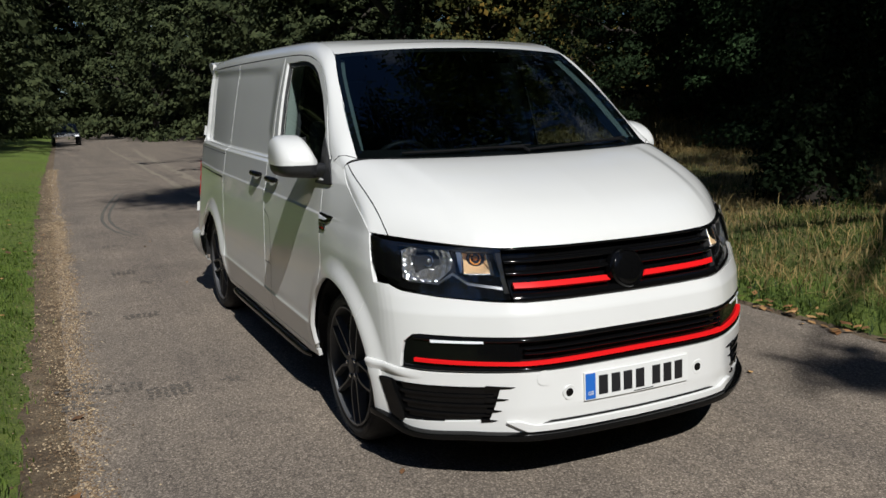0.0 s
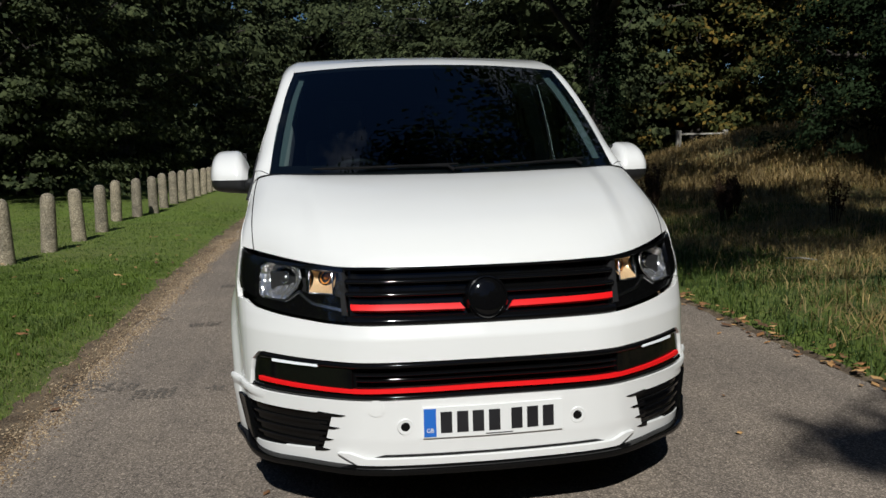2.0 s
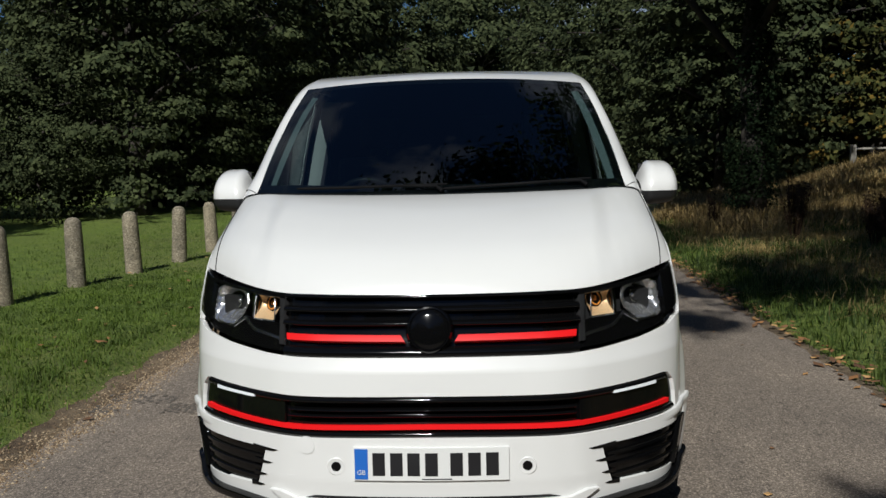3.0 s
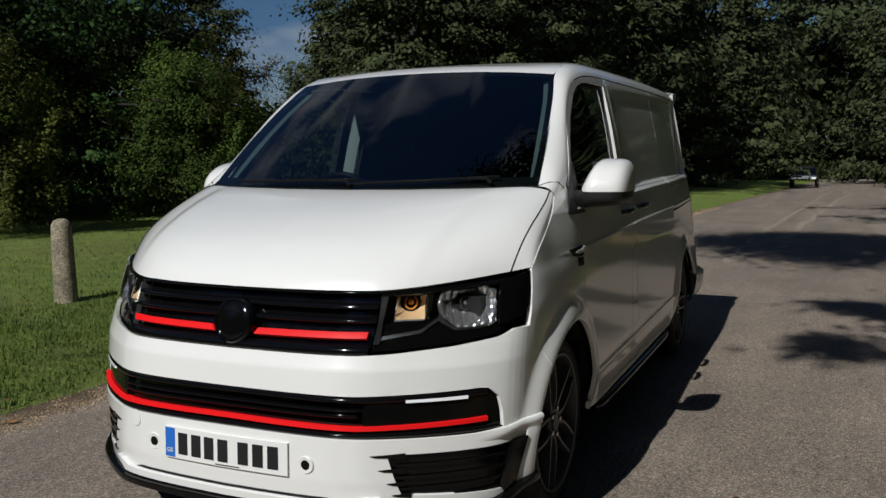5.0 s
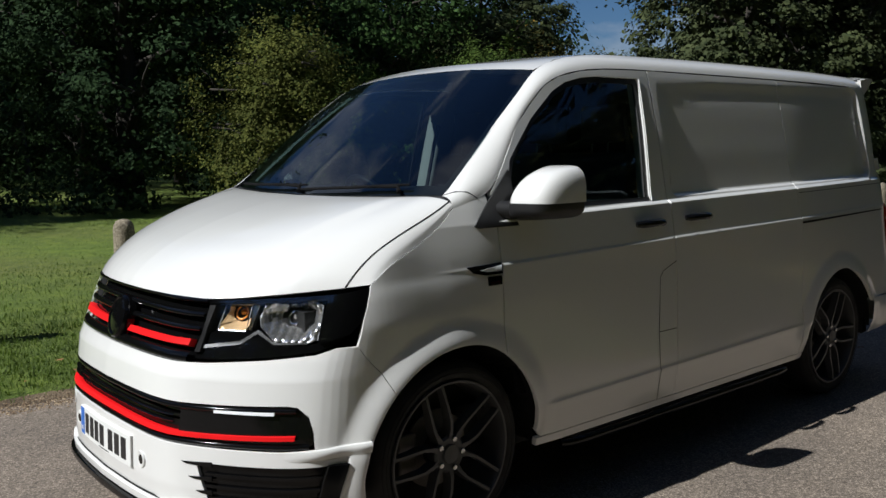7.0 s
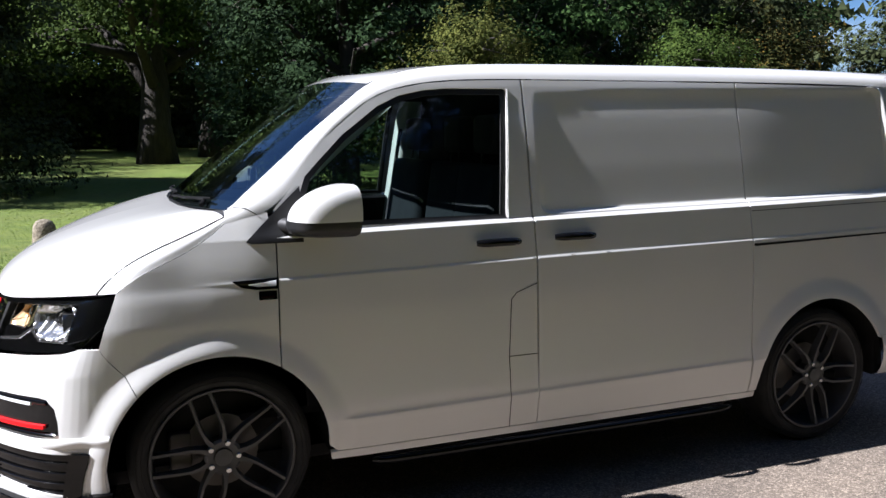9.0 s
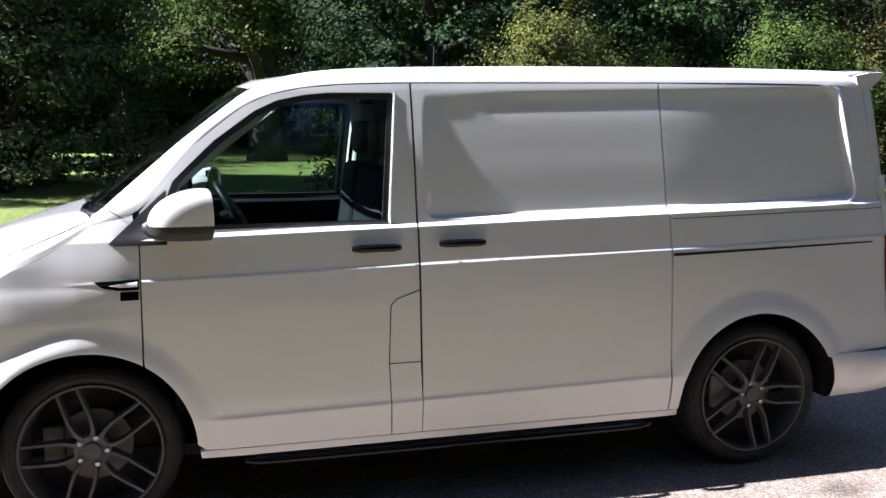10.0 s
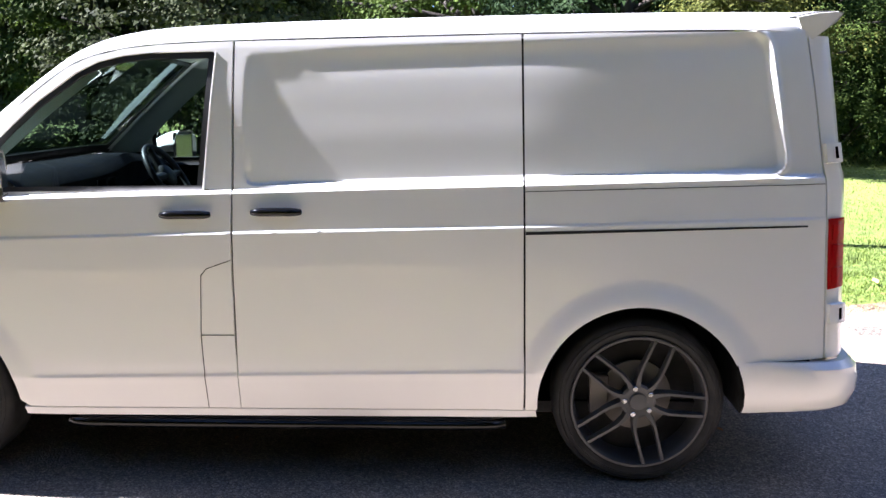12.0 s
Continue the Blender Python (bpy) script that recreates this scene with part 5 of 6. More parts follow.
sp_ = scatter(120000, 2.3, 8, -8, 15, 6, lambda x, y, r: x > right_edge(y) + .02 + ragged(y, 19, .08) + abs(r.normal(0, .05)) and r.random() < 1.15 - dry_share(x, y) - .12 * max(x - 4, 0))
stuff("verge_grass", blade_mesh("verge_grass", sp_, lawn_height(sp_, r_, .04, .14), r_.uniform(.003, .0065, len(sp_)), 1.7, 7), ROUGH_GREEN, "lush tufted green grass at the road's edge", "grass")
sp_ = scatter(92000, 2.8, 12, -8, 20, 8, lambda x, y, r: x > right_edge(y) + .3 and r.random() < dry_share(x, y))
stuff("dry_grass", blade_mesh("dry_grass", sp_, r_.uniform(.07, .20, len(sp_)), r_.uniform(.003, .006, len(sp_)), 3.0, 9), STRAW, "matted dry straw-coloured rough grass", "grass")
sp_ = scatter(56000, 4, 22, 11, 31, 13, lambda x, y, r: x > right_edge(y) + .8 and clumped(x, y, 2) > r.uniform(-.8, .3))
stuff("dry_grass", blade_mesh("dry_grass", sp_, r_.uniform(.12, .38, len(sp_)), r_.uniform(.008, .016, len(sp_)), 1.8, 14), FAR_STRAW, "tall dry straw-coloured grass by the wood", "grass")
sp_ = scatter(900, 3.3, 8, -3, 12, 16, lambda x, y, r: clumped(x, y, 2) > r.uniform(-.1, .3))
stuff("dry_stalks", blade_mesh("dry_stalks", sp_, r_.uniform(.3, .62, len(sp_)), r_.uniform(.003, .005, len(sp_)), 1.6, 15), STRAW, "long arching dry grass stalks", "grass")

# a bare stick lying in the grass
stick = part("stick", tube([(0, -.02, .02), (.12, -.10, .03), (.26, -.16, .012)], [.008, .009, .006], 6), OLD_WOOD, None)
stick.location = (4.05, 4.0, ground_z(4.05, 4.0) + .06)
tagged(stick, "pale bare stick lying in the grass", "stick")

# gravel along the verge
bm_v, bm_f = [], []
r_ = np.random.default_rng(12)
for i in range(26000):
    y = r_.uniform(9, 26) if i % 7 == 0 else r_.uniform(-5, 10)
    x = left_edge(y) + .13 + r_.normal(0, .10) + ragged(y, 9, .05) if i % 2 else left_edge(y) + .22 + r_.normal(0, .045) + ragged(y, 9, .05)
    s = r_.uniform(.0025, .009) * (1.6 if i % 7 == 0 else 1)
    z = ground_z(x, y) + .004
    k = len(bm_v)
    for d in ((1, 0, 0), (0, 1, 0), (-1, 0, 0), (0, -1, 0), (0, 0, .8)):
        bm_v.append((x + d[0] * s * r_.uniform(.6, 1.2), y + d[1] * s * r_.uniform(.6, 1.2), z + d[2] * s))
    bm_f += [(k, k + 1, k + 4), (k + 1, k + 2, k + 4), (k + 2, k + 3, k + 4), (k + 3, k, k + 4)]
GRAVEL = Mat("gravel", (.3, .26, .2), .9)
GRAVEL = GRAVEL.colour(GRAVEL.ramp(GRAVEL.node("NewGeometry").outputs["Random Per Island"], [(0, (.07, .042, .022)), (.6, (.22, .15, .085)), (1, (.46, .36, .23))])).m
stuff("gravel", plain_mesh("gravel", bm_v, bm_f), GRAVEL, "loose pale gravel at the road's edge", "gravel")


def leaf_litter(n, seed, place, size):
    r = np.random.default_rng(seed)
    v, f = [], []
    for _ in range(n):
        x, y = place(r)
        s = r.uniform(*size)
        a = r.uniform(0, math.tau)
        z = ground_z(x, y) + (.03 if x < left_edge(y) or x > right_edge(y) else .008)
        k = len(v)
        tilt = r.uniform(-.4, .4)
        for u, w, h in ((-1, 0, 0), (-.2, .55, .3), (.5, .5, .1), (1, 0, .5), (.4, -.5, .1), (-.3, -.5, .35)):
            v.append((x + s * (u * math.cos(a) - w * math.sin(a)), y + s * (u * math.sin(a) + w * math.cos(a)), z + s * (h * .7 + abs(tilt) * (u + 1) * .4)))
        f.append(tuple(range(k, k + 6)))
    return plain_mesh("fallen_leaves", v, f)


FALLEN = Mat("fallen_leaf", (.3, .14, .04), .8)
FALLEN = FALLEN.colour(FALLEN.ramp(FALLEN.node("NewGeometry").outputs["Random Per Island"], [(0, (.10, .05, .025)), (.55, (.28, .13, .045)), (1, (.50, .30, .12))])).m
stuff("fallen_leaves", leaf_litter(300, 21, lambda r: ((lambda y: (right_edge(y) + r.normal(.05, .07), y))(r.uniform(-3, 9))), (.02, .05)), FALLEN, "brown fallen leaves along the rough verge", "leaves")
stuff("fallen_leaves", leaf_litter(90, 22, lambda r: ((lambda y: (left_edge(y) - abs(r.normal(0, 1.2)) + .2, y))(r.uniform(-5, 10))), (.02, .05)), FALLEN, "few brown fallen leaves on the lawn edge", "leaves")
stuff("fallen_leaves", leaf_litter(60, 23, lambda r: (r.uniform(-2, 4), r.uniform(-3, 9)), (.012, .03)), FALLEN, "small leaf scraps scattered on the asphalt", "leaves")


# ---- trees ----
def leaf_cloud(name, centres, spreads, per, size, seed, flat=.5, core=(), single=False):
    """Small folded leaves laid in pads round many centres, with a few broad sprays deep inside, as one mesh."""
    r = np.random.default_rng(seed)
    c = np.repeat(np.array(centres), per, 0)
    sp = np.repeat(np.array(spreads), per, 0)[:, None]
    n = len(c)
    away = r.normal(0, 1, (n, 3))
    p = c + away * sp * np.array((1, 1, flat))
    s = r.uniform(size * .6, size * 1.3, n)[:, None]
    if len(core):
        p = np.concatenate([p, np.array(core)])
        s = np.concatenate([s, np.full((len(core), 1), size * 1.7)])
        away = np.concatenate([away, r.normal(0, 1, (len(core), 3))])
        n = len(p)
    out = p - p.mean(0)
    out[:, 2] *= .3
    out /= np.linalg.norm(out, axis=1)[:, None] + 1e-9
    nrm = r.normal(0, .36, (n, 3)) + away * .22 + out * .55 + np.array((0, 0, .62))
    nrm /= np.linalg.norm(nrm, axis=1)[:, None]
    a = np.cross(nrm, r.normal(0, 1, (n, 3)))
    a /= np.linalg.norm(a, axis=1)[:, None] + 1e-9
    b = np.cross(nrm, a)
    if single:
        v = np.stack([p - a * s - b * s * .5, p + a * s - b * s * .3, p + b * s * .9], 1).reshape(-1, 3)
        loops, count = np.arange(3 * n), n
    else:
        v = np.stack([p - a * s, p + b * s * .7 - nrm * s * .15, p + a * s, p - b * s * .7 - nrm * s * .15], 1).reshape(-1, 3)
        loops, count = (np.arange(n)[:, None] * 4 + np.array([[0, 1, 2, 0, 2, 3]])).ravel(), 2 * n
    me = bpy.data.meshes.new(name)
    me.vertices.add(len(v))
    me.vertices.foreach_set("co", v.ravel())
    me.loops.add(len(loops))
    me.loops.foreach_set("vertex_index", loops.astype(np.int32))
    me.polygons.add(count)
    me.polygons.foreach_set("loop_start", (np.arange(count) * 3).astype(np.int32))
    me.update(calc_edges=True)
    return me


def limbs(seed, height, radius, spread, low, count, tip=.025):
    """Trunk and limbs; returns the mesh's bmesh and the ends from which leaves grow."""
    r = random.Random(seed)
    bm = bmesh.new()
    ends = []
    top = height * .72
    spine = [Vector((0, 0, -.3))]
    for i in range(1, 8):
        t = i / 7
        spine.append(Vector((r.uniform(-.25, .25) * t * spread * .25, r.uniform(-.25, .25) * t * spread * .25, top * t)))
    rad = [radius * (1.5 if i == 0 else 1.12 - .95 * i / 7) for i in range(8)]
    tube(spine, rad, 10, True, bm)
    for i in range(count):
        t = low + (1 - low) * (i + r.random() * .6) / count
        k = min(int(t * 7), 6)
        base = spine[k].lerp(spine[k + 1], t * 7 - k)
        az = i * 2.4 + r.uniform(-.4, .4)
        reach = spread * (1.05 - .75 * abs(t - .45)) * r.uniform(.7, 1.05)
        out = Vector((math.cos(az), math.sin(az), 0))
        rise = height * r.uniform(.08, .26)
        pts = [base, base + out * reach * .35 + Vector((0, 0, rise * .55)), base + out * reach * .7 + Vector((r.uniform(-.4, .4), r.uniform(-.4, .4), rise * .9)), base + out * reach + Vector((r.uniform(-.5, .5), r.uniform(-.5, .5), rise * .95))]
        r0 = radius * (.5 - .3 * t)
        tube(pts, [r0, r0 * .7, r0 * .45, tip], 6, True, bm)
        ends += [pts[2], pts[3], pts[1].lerp(pts[2], .5)]
        for _ in range(3):
            q = pts[1].lerp(pts[3], r.random())
            e = q + Vector((r.uniform(-1, 1), r.uniform(-1, 1), r.uniform(-.1, .9))) * spread * .33
            tube([q, q.lerp(e, .5) + Vector((0, 0, .1)), e], [r0 * .35, r0 * .22, tip * .6], 5, True, bm)
            ends.append(e)
    ends.append(spine[-1] + Vector((0, 0, height * .1)))
    return bm, ends


def tree_kind(seed, height, spread, radius, low, count, leaf, clumps, per, clump, skirt=None, flat=.55, shoots=0, single=False):
    """Meshes of trunk and crown of one kind of tree."""
    bm, ends = limbs(seed, height, radius, spread, low, count)
    me = bpy.data.meshes.new("trunk")
    bmesh.ops.recalc_face_normals(bm, faces=bm.faces)
    bm.to_mesh(me)
    bm.free()
    me.polygons.foreach_set("use_smooth", [True] * len(me.polygons))
    me.materials.append(BARK)
    r = random.Random(seed + 50)
    cs, sp = [], []
    for _ in range(clumps):
        e = r.choice(ends)
        cs.append(tuple(e + Vector((r.gauss(0, 1), r.gauss(0, 1), r.gauss(0, .8))) * clump * 1.5))
        sp.append(clump * r.uniform(.55, 1.2))
    for _ in range(skirt or 0):
        a, h = r.uniform(0, math.tau), r.random() ** (1.4 if shoots else 1.1)
        d = spread * (1.0 - .45 * h ** 2) * r.uniform(.72, 1.02)
        cs.append((d * math.cos(a), d * math.sin(a), (.1 if shoots else .16) + h * height * .85))
        sp.append(clump * r.uniform(.5, 1.1))
    for _ in range(shoots):
        e = Vector(r.choice(cs))
        lean = Vector((r.uniform(-.35, .35), r.uniform(-.35, .35), 1))
        for k in range(5):
            cs.append(tuple(e + lean * (.14 * k)))
            sp.append(.05)
    core = []
    for c in r.choices(cs, k=3 * len(cs) if skirt and not single else 0):
        k = r.uniform(.1, .6)
        core.append((c[0] * k, c[1] * k, c[2] * r.uniform(.75, 1)))
    return me, leaf_cloud("crown", cs, sp, per, leaf, seed + 99, flat, core, single)


KINDS = {
    "tall": tree_kind(11, 15, 5.0, .24, .25, 13, .155, 190, 60, .6, flat=.4, single=True),
    "tall_b": tree_kind(12, 13, 4.6, .28, .22, 12, .155, 170, 60, .6, flat=.4, single=True),
    "edge": tree_kind(13, 12, 4.2, .24, .08, 14, .12, 120, 76, .42, 180, .38, single=True),
    "edge_b": tree_kind(14, 10, 3.8, .2, .06, 13, .115, 110, 76, .40, 160, .38, single=True),
    "back": tree_kind(20, 12, 4.4, .26, .08, 12, .25, 110, 26, .5, 140, .45, single=True),
    "bush": tree_kind(15, 4.0, 1.7, .05, .06, 16, .032, 210, 80, .17, 110, .8, shoots=34),
    "maple": tree_kind(18, 12, 4.2, .24, .08, 14, .078, 110, 98, .34, 200, .34),
    "evergreen": tree_kind(19, 11, 4.0, .3, .05, 16, .064, 220, 138, .36, 320, .5, single=True),
    "maple_far": tree_kind(18, 12, 4.2, .24, .08, 14, .11, 110, 56, .34, 200, .34),
    "locust": tree_kind(16, 12, 4.5, .22, .15, 14, .075, 170, 85, .45, 90, .3),
    "oak": tree_kind(17, 15, 8.0, .62, .2, 15, .09, 280, 140, .75, flat=.4),
}


def tree(kind, x, y, size, turn, leaf, label, name="tree", category="tree", crown_only=False):
    ob = new(name)
    ob.matrix_basis = Matrix.LocRotScale((x, y, ground_z(x, y)), Euler((0, 0, turn)), (size, size, size))
    tagged(ob, label, category, "trees of the park")
    for nm, me, mt in (("trunk", KINDS[kind][0], None), ("crown", KINDS[kind][1], leaf)):
        o = new(nm, me)
        o.parent = ob
        if mt:
            if not me.materials:
                me.materials.append(mt)
            o.material_slots[0].link = "OBJECT"
            o.material_slots[0].material = mt
    return ob


MAPLE = "leafy dark green maple at the edge of the wood"
rt = random.Random(77)
for kind, x, y, s, leaf, label in (
        ("maple", -9.0, 19.0, .9, LEAF_MAPLE, MAPLE), ("maple", -9.0, 23.5, 1.0, LEAF_MAPLE, MAPLE), ("maple", -9.6, 28.5, 1.1, LEAF_MAPLE, MAPLE),
        ("maple", -10.5, 24, 1.0, LEAF_MAPLE, MAPLE), ("maple_far", -6.4, 56, 1.5, LEAF_MAPLE, MAPLE), ("maple_far", -8.6, 43, 1.3, LEAF_MAPLE, MAPLE),
        ("tall", -12, 30, 1.2, LEAF_MAPLE, MAPLE), ("tall_b", -9, 38, 1.3, LEAF_MAPLE, MAPLE), ("edge", -10.5, 52, 1.5, LEAF_MAPLE, MAPLE), ("edge", -8.5, 74, 1.5, LEAF_MAPLE, MAPLE), ("tall", -2.5, 112, 2.4, LEAF_MAPLE, MAPLE), ("edge", 7, 116, 2.4, LEAF_MAPLE, MAPLE), ("edge", 1.5, 125, 2.7, LEAF_MAPLE, MAPLE),
        ("maple_far", 10.0, 32, 1.1, LEAF_MAPLE, MAPLE), ("maple_far", 12.2, 33, 1.15, LEAF_MAPLE, MAPLE), ("edge", 11.5, 36.5, 1.2, LEAF_MAPLE, MAPLE), ("maple_far", 12.5, 49, 1.5, LEAF_MAPLE, MAPLE), ("edge", 11, 63, 1.6, LEAF_MAPLE, MAPLE), ("edge_b", 8.5, 78, 1.8, LEAF_MAPLE, MAPLE),
        ("maple_far", 16.2, 32, 1.15, LEAF_AUTUMN, "broad tree with leaves turning olive yellow"), ("maple_far", 19.5, 28.5, 1.05, LEAF_AUTUMN, "broad green tree behind the fence"), ("tall", 16, 38, 1.3, LEAF_MAPLE, MAPLE), ("maple_far", 25, 26, 1.2, LEAF_AUTUMN, "broad tree with leaves turning olive yellow"),
        ("tall_b", 23, 35, 1.4, LEAF_MAPLE, MAPLE), ("edge", 31, 22, 1.3, LEAF_OAK, "broad green tree behind rough grass"), ("tall", 34, 30, 1.5, LEAF_MAPLE, MAPLE),
        ("evergreen", 12.6, 6.3, .68, LEAF_DARK, "dark evergreen tree in shade"), ("evergreen", 15.8, 13.2, .8, LEAF_DARK, "dark evergreen tree in shade"), ("evergreen", 13.5, 9.5, .75, LEAF_DARK, "dark evergreen tree in shade"), ("evergreen", 12.5, 2.5, .78, LEAF_DARK, "dark evergreen tree in shade"), ("edge", 18, 14, .85, LEAF_DARK, "dark evergreen tree in shade"), ("edge_b", 18.5, 5, .9, LEAF_DARK, "dark evergreen tree in shade"),
        # unseen trees added on the right to block sky light from the van's side
        ("tall", 19, -10, 1.15, LEAF_OAK, "unseen tall tree added to shade the rough grass and block sky"), ("tall_b", 15, -8, 1.2, LEAF_OAK, "unseen tall tree added to shade the rough grass and block sky"), ("tall", 21, -2, 1.2, LEAF_OAK, "unseen tall tree added to shade the rough grass and block sky"),
        ("bush", -12.0, 6.9, 1.02, LEAF_BUSH, "young yellow-green tree with upright shoots"), ("bush", -14.2, 9.4, .9, LEAF_OAK, "low green bush on the lawn"), ("bush", -16.0, 12.2, 1.1, LEAF_MAPLE, "low green bush on the lawn"), ("evergreen", -20.5, 12.5, .8, LEAF_DARK, "dark low-branched evergreen on the lawn"), ("edge", 20.5, 40, 1.2, LEAF_MAPLE, MAPLE), ("edge_b", 13, 41, 1.3, LEAF_MAPLE, MAPLE), ("locust", -29, 12, 1.0, LEAF_OAK, "tall green tree on the lawn"), ("oak", -38, 5, .95, LEAF_OAK, "tall green tree on the lawn"), ("bush", -11.3, 12.0, 1.0, LEAF_OAK, "low green bush on the lawn"), ("bush", -13.5, 15.5, 1.15, LEAF_AUTUMN, "low turning bush at the lawn's edge"), ("bush", -11.0, 17.5, 1.1, LEAF_MAPLE, "low green bush at the lawn's edge"),
        ("locust", -16.5, 11.5, .85, LEAF_LOCUST, "feathery bright green tree on the lawn"), ("locust", -20.5, 18.5, .9, LEAF_LOCUST, "feathery bright green tree on the lawn"), ("evergreen", -17.2, 5.6, .95, LEAF_DARK, "dark low-branched evergreen on the lawn"), ("maple", -15.9, 15.8, .75, LEAF_MAPLE, "dark green tree on the lawn"),
        ("evergreen", -17.3, -4.7, .95, LEAF_MAPLE, "dark low-branched evergreen on the lawn"), ("evergreen", -20, -7.5, 1.0, LEAF_OAK, "dark low-branched evergreen on the lawn"),
        ("oak", -31.7, 2.0, 1.0, LEAF_OAK, "old spreading oak on the lawn"), ("tall", -25.5, 7.2, 1.0, LEAF_OAK, "tall green tree on the lawn"), ("tall", -42, -4.5, 1.1, LEAF_OAK, "tall green tree on the lawn"), ("tall_b", -40, 9, 1.2, LEAF_OAK, "tall green tree on the lawn"),
        # the trees right of the lane in this row are unseen sky blockers too
        ("edge", -27.8, 49.4, 1.1, LEAF_MAPLE, MAPLE), ("edge", -23.3, 51.5, 1.2, LEAF_MAPLE, MAPLE), ("tall", 17.5, -5.5, 1.0, LEAF_OAK, "unseen tall tree added to shade the rough grass and block sky"), ("back", 13.5, -10, 1.2, LEAF_OAK, "unseen tall tree added to shade the rough grass and block sky"), ("back", 19.5, 1.0, 1.0, LEAF_OAK, "unseen tall tree added to shade the rough grass and block sky"), ("back", 10.2, -10.5, 1.2, LEAF_OAK, "unseen tall tree added to shade the rough grass and block sky"), ("back", 16, -13, 1.2, LEAF_OAK, "unseen tall tree added to shade the rough grass and block sky"), ("tall_b", 11.5, -13, 1.2, LEAF_OAK, "unseen tall tree added to shade the rough grass and block sky")):
    tree(kind, x, y, s, rt.uniform(0, 6.28), leaf, label)
# trees added out of view, only for the shade they cast across the lawn
for x, y, s in ((-20, -15, .9), (-28, -13, 1.0), (-36, -12, 1.1)):
    tree("tall_b", x, y, s, 1.3 * x, LEAF_OAK, "unseen tall tree added to shade the lawn")
bare_tree = tree("tall", 6.15, 15.6, 1.05, 2.9, LEAF_MAPLE, "tall tree with an ivy-dark trunk on rough grass")
FAR = "tree of the far wood behind the lawn"
for i in range(15):
    y = -34 + i * 5.2 + rt.uniform(-1, 1)
    if y < 30:
        tree(rt.choice(("edge", "edge_b", "tall")), -52 + rt.uniform(-5, 5) + .1 * y, y, 1.25 + rt.random() * .3, rt.uniform(0, 6.28), LEAF_MAPLE if i % 3 else LEAF_OAK, FAR)
# trees added out of view: they fill the van's reflections and hide low sky
NEAR = "unseen green tree added to fill reflections and block sky"
for i in range(9):
    tree("back", 24 + rt.uniform(0, 6), -26 + i * 5.5, (1.1 if i < 4 else .85) + rt.random() * .15, rt.uniform(0, 6.28), LEAF_MAPLE if i % 2 else LEAF_OAK, NEAR)
for i in range(8):
    x = -28 + i * 7.5
    if abs(x - .5) > 4:
        tree("back", x, -34 + rt.uniform(-4, 4), 1.1 + rt.random() * .3, rt.uniform(0, 6.28), LEAF_OAK, NEAR)

# more unseen trees ahead of the van, added to darken the windscreen's reflection
for x, y, s in ((-14, -22, 1.1), (-8, -23, 1.2), (-3.9, -25, 1.15), (3.4, -27, 1.25), (7.5, -22, 1.2), (12, -20, 1.1), (17, -20, 1.1), (-21, -24, 1.1)):
    tree("back", x, y, s, rt.uniform(0, 6.28), LEAF_OAK, NEAR)

# the wood that closes the view far off
cs, sp = [], []
rr = random.Random(9)
for _ in range(2600):
    a = rr.uniform(0, math.tau)
    d = rr.uniform(62, 78)
    x, y = d * math.cos(a) - 2, d * math.sin(a) * 1.25 + 15
    toward = math.atan2(-(x - 3), y + 2.5)
    tall = 6.5 if .56 < toward < .74 else 15
    if abs(x - 3) < 3.5 and y > 0:
        y = rr.uniform(116, 124)
    cs.append((x, y, ground_z(x, y) + rr.random() ** .8 * tall))
    sp.append(rr.uniform(.9, 1.8))
for _ in range(1500):
    a = rr.uniform(0, math.tau)
    d = rr.uniform(56, 62)
    x, y = d * math.cos(a) - 2, d * math.sin(a) * 1.25 + 15
    if abs(x - 3) < 3.5 and y > 0:
        y = rr.uniform(116, 124)
    cs.append((x, y, ground_z(x, y) + rr.uniform(.2, 4.5)))
    sp.append(rr.uniform(.7, 1.1))
for _ in range(900):
    x, y = -60 + rr.uniform(-2, 2), rr.uniform(-45, 55)
    cs.append((x, y, ground_z(x, y) + rr.uniform(.1, 3.6)))
    sp.append(rr.uniform(.6, 1.0))
stuff("far_wood", leaf_cloud("far_wood", cs, sp, 48, .5, 72, single=True), LEAF_MAPLE, "dense green wood closing the park far off", "wood")

# a tall tree whose high boughs reach over the lane
over = new("tree")
over.location = (8.0, -7.0, ground_z(8, -7))
tagged(over, "tall tree with high boughs over the lane", "tree", "trees of the park")
bm = bmesh.new()
tube([(0, 0, -.3), (0, .1, 4), (-.2, .3, 8), (-.3, .5, 13)], [.55, .38, .28, .08], 10, True, bm)
tube([(-.1, .2, 6.5), (-2.4, 3, 9), (-4.6, 5.6, 11), (-6.4, 7.6, 12)], [.2, .15, .09, .03], 7, True, bm)
tube([(-2.4, 3, 9), (-2.8, 7, 10), (-3, 11, 11)], [.13, .08, .03], 7, True, bm)
tube([(-.2, .3, 7.5), (-3.5, -.4, 9.5), (-7.4, -1, 11)], [.17, .1, .03], 7, True, bm)
tube([(-4.6, 5.6, 11), (-6.5, 6, 11.4), (-8.4, 5.6, 11.6)], [.09, .06, .02], 6, True, bm)
tube([(-3.5, -.4, 9.5), (-6, -3.5, 11), (-8.4, -5.4, 11.4)], [.1, .06, .02], 6, True, bm)
tube([(-2.4, 3, 9), (-5, 5, 10.8), (-7.4, 6.2, 12.3), (-9.2, 6.6, 12.8)], [.12, .09, .06, .02], 6, True, bm)
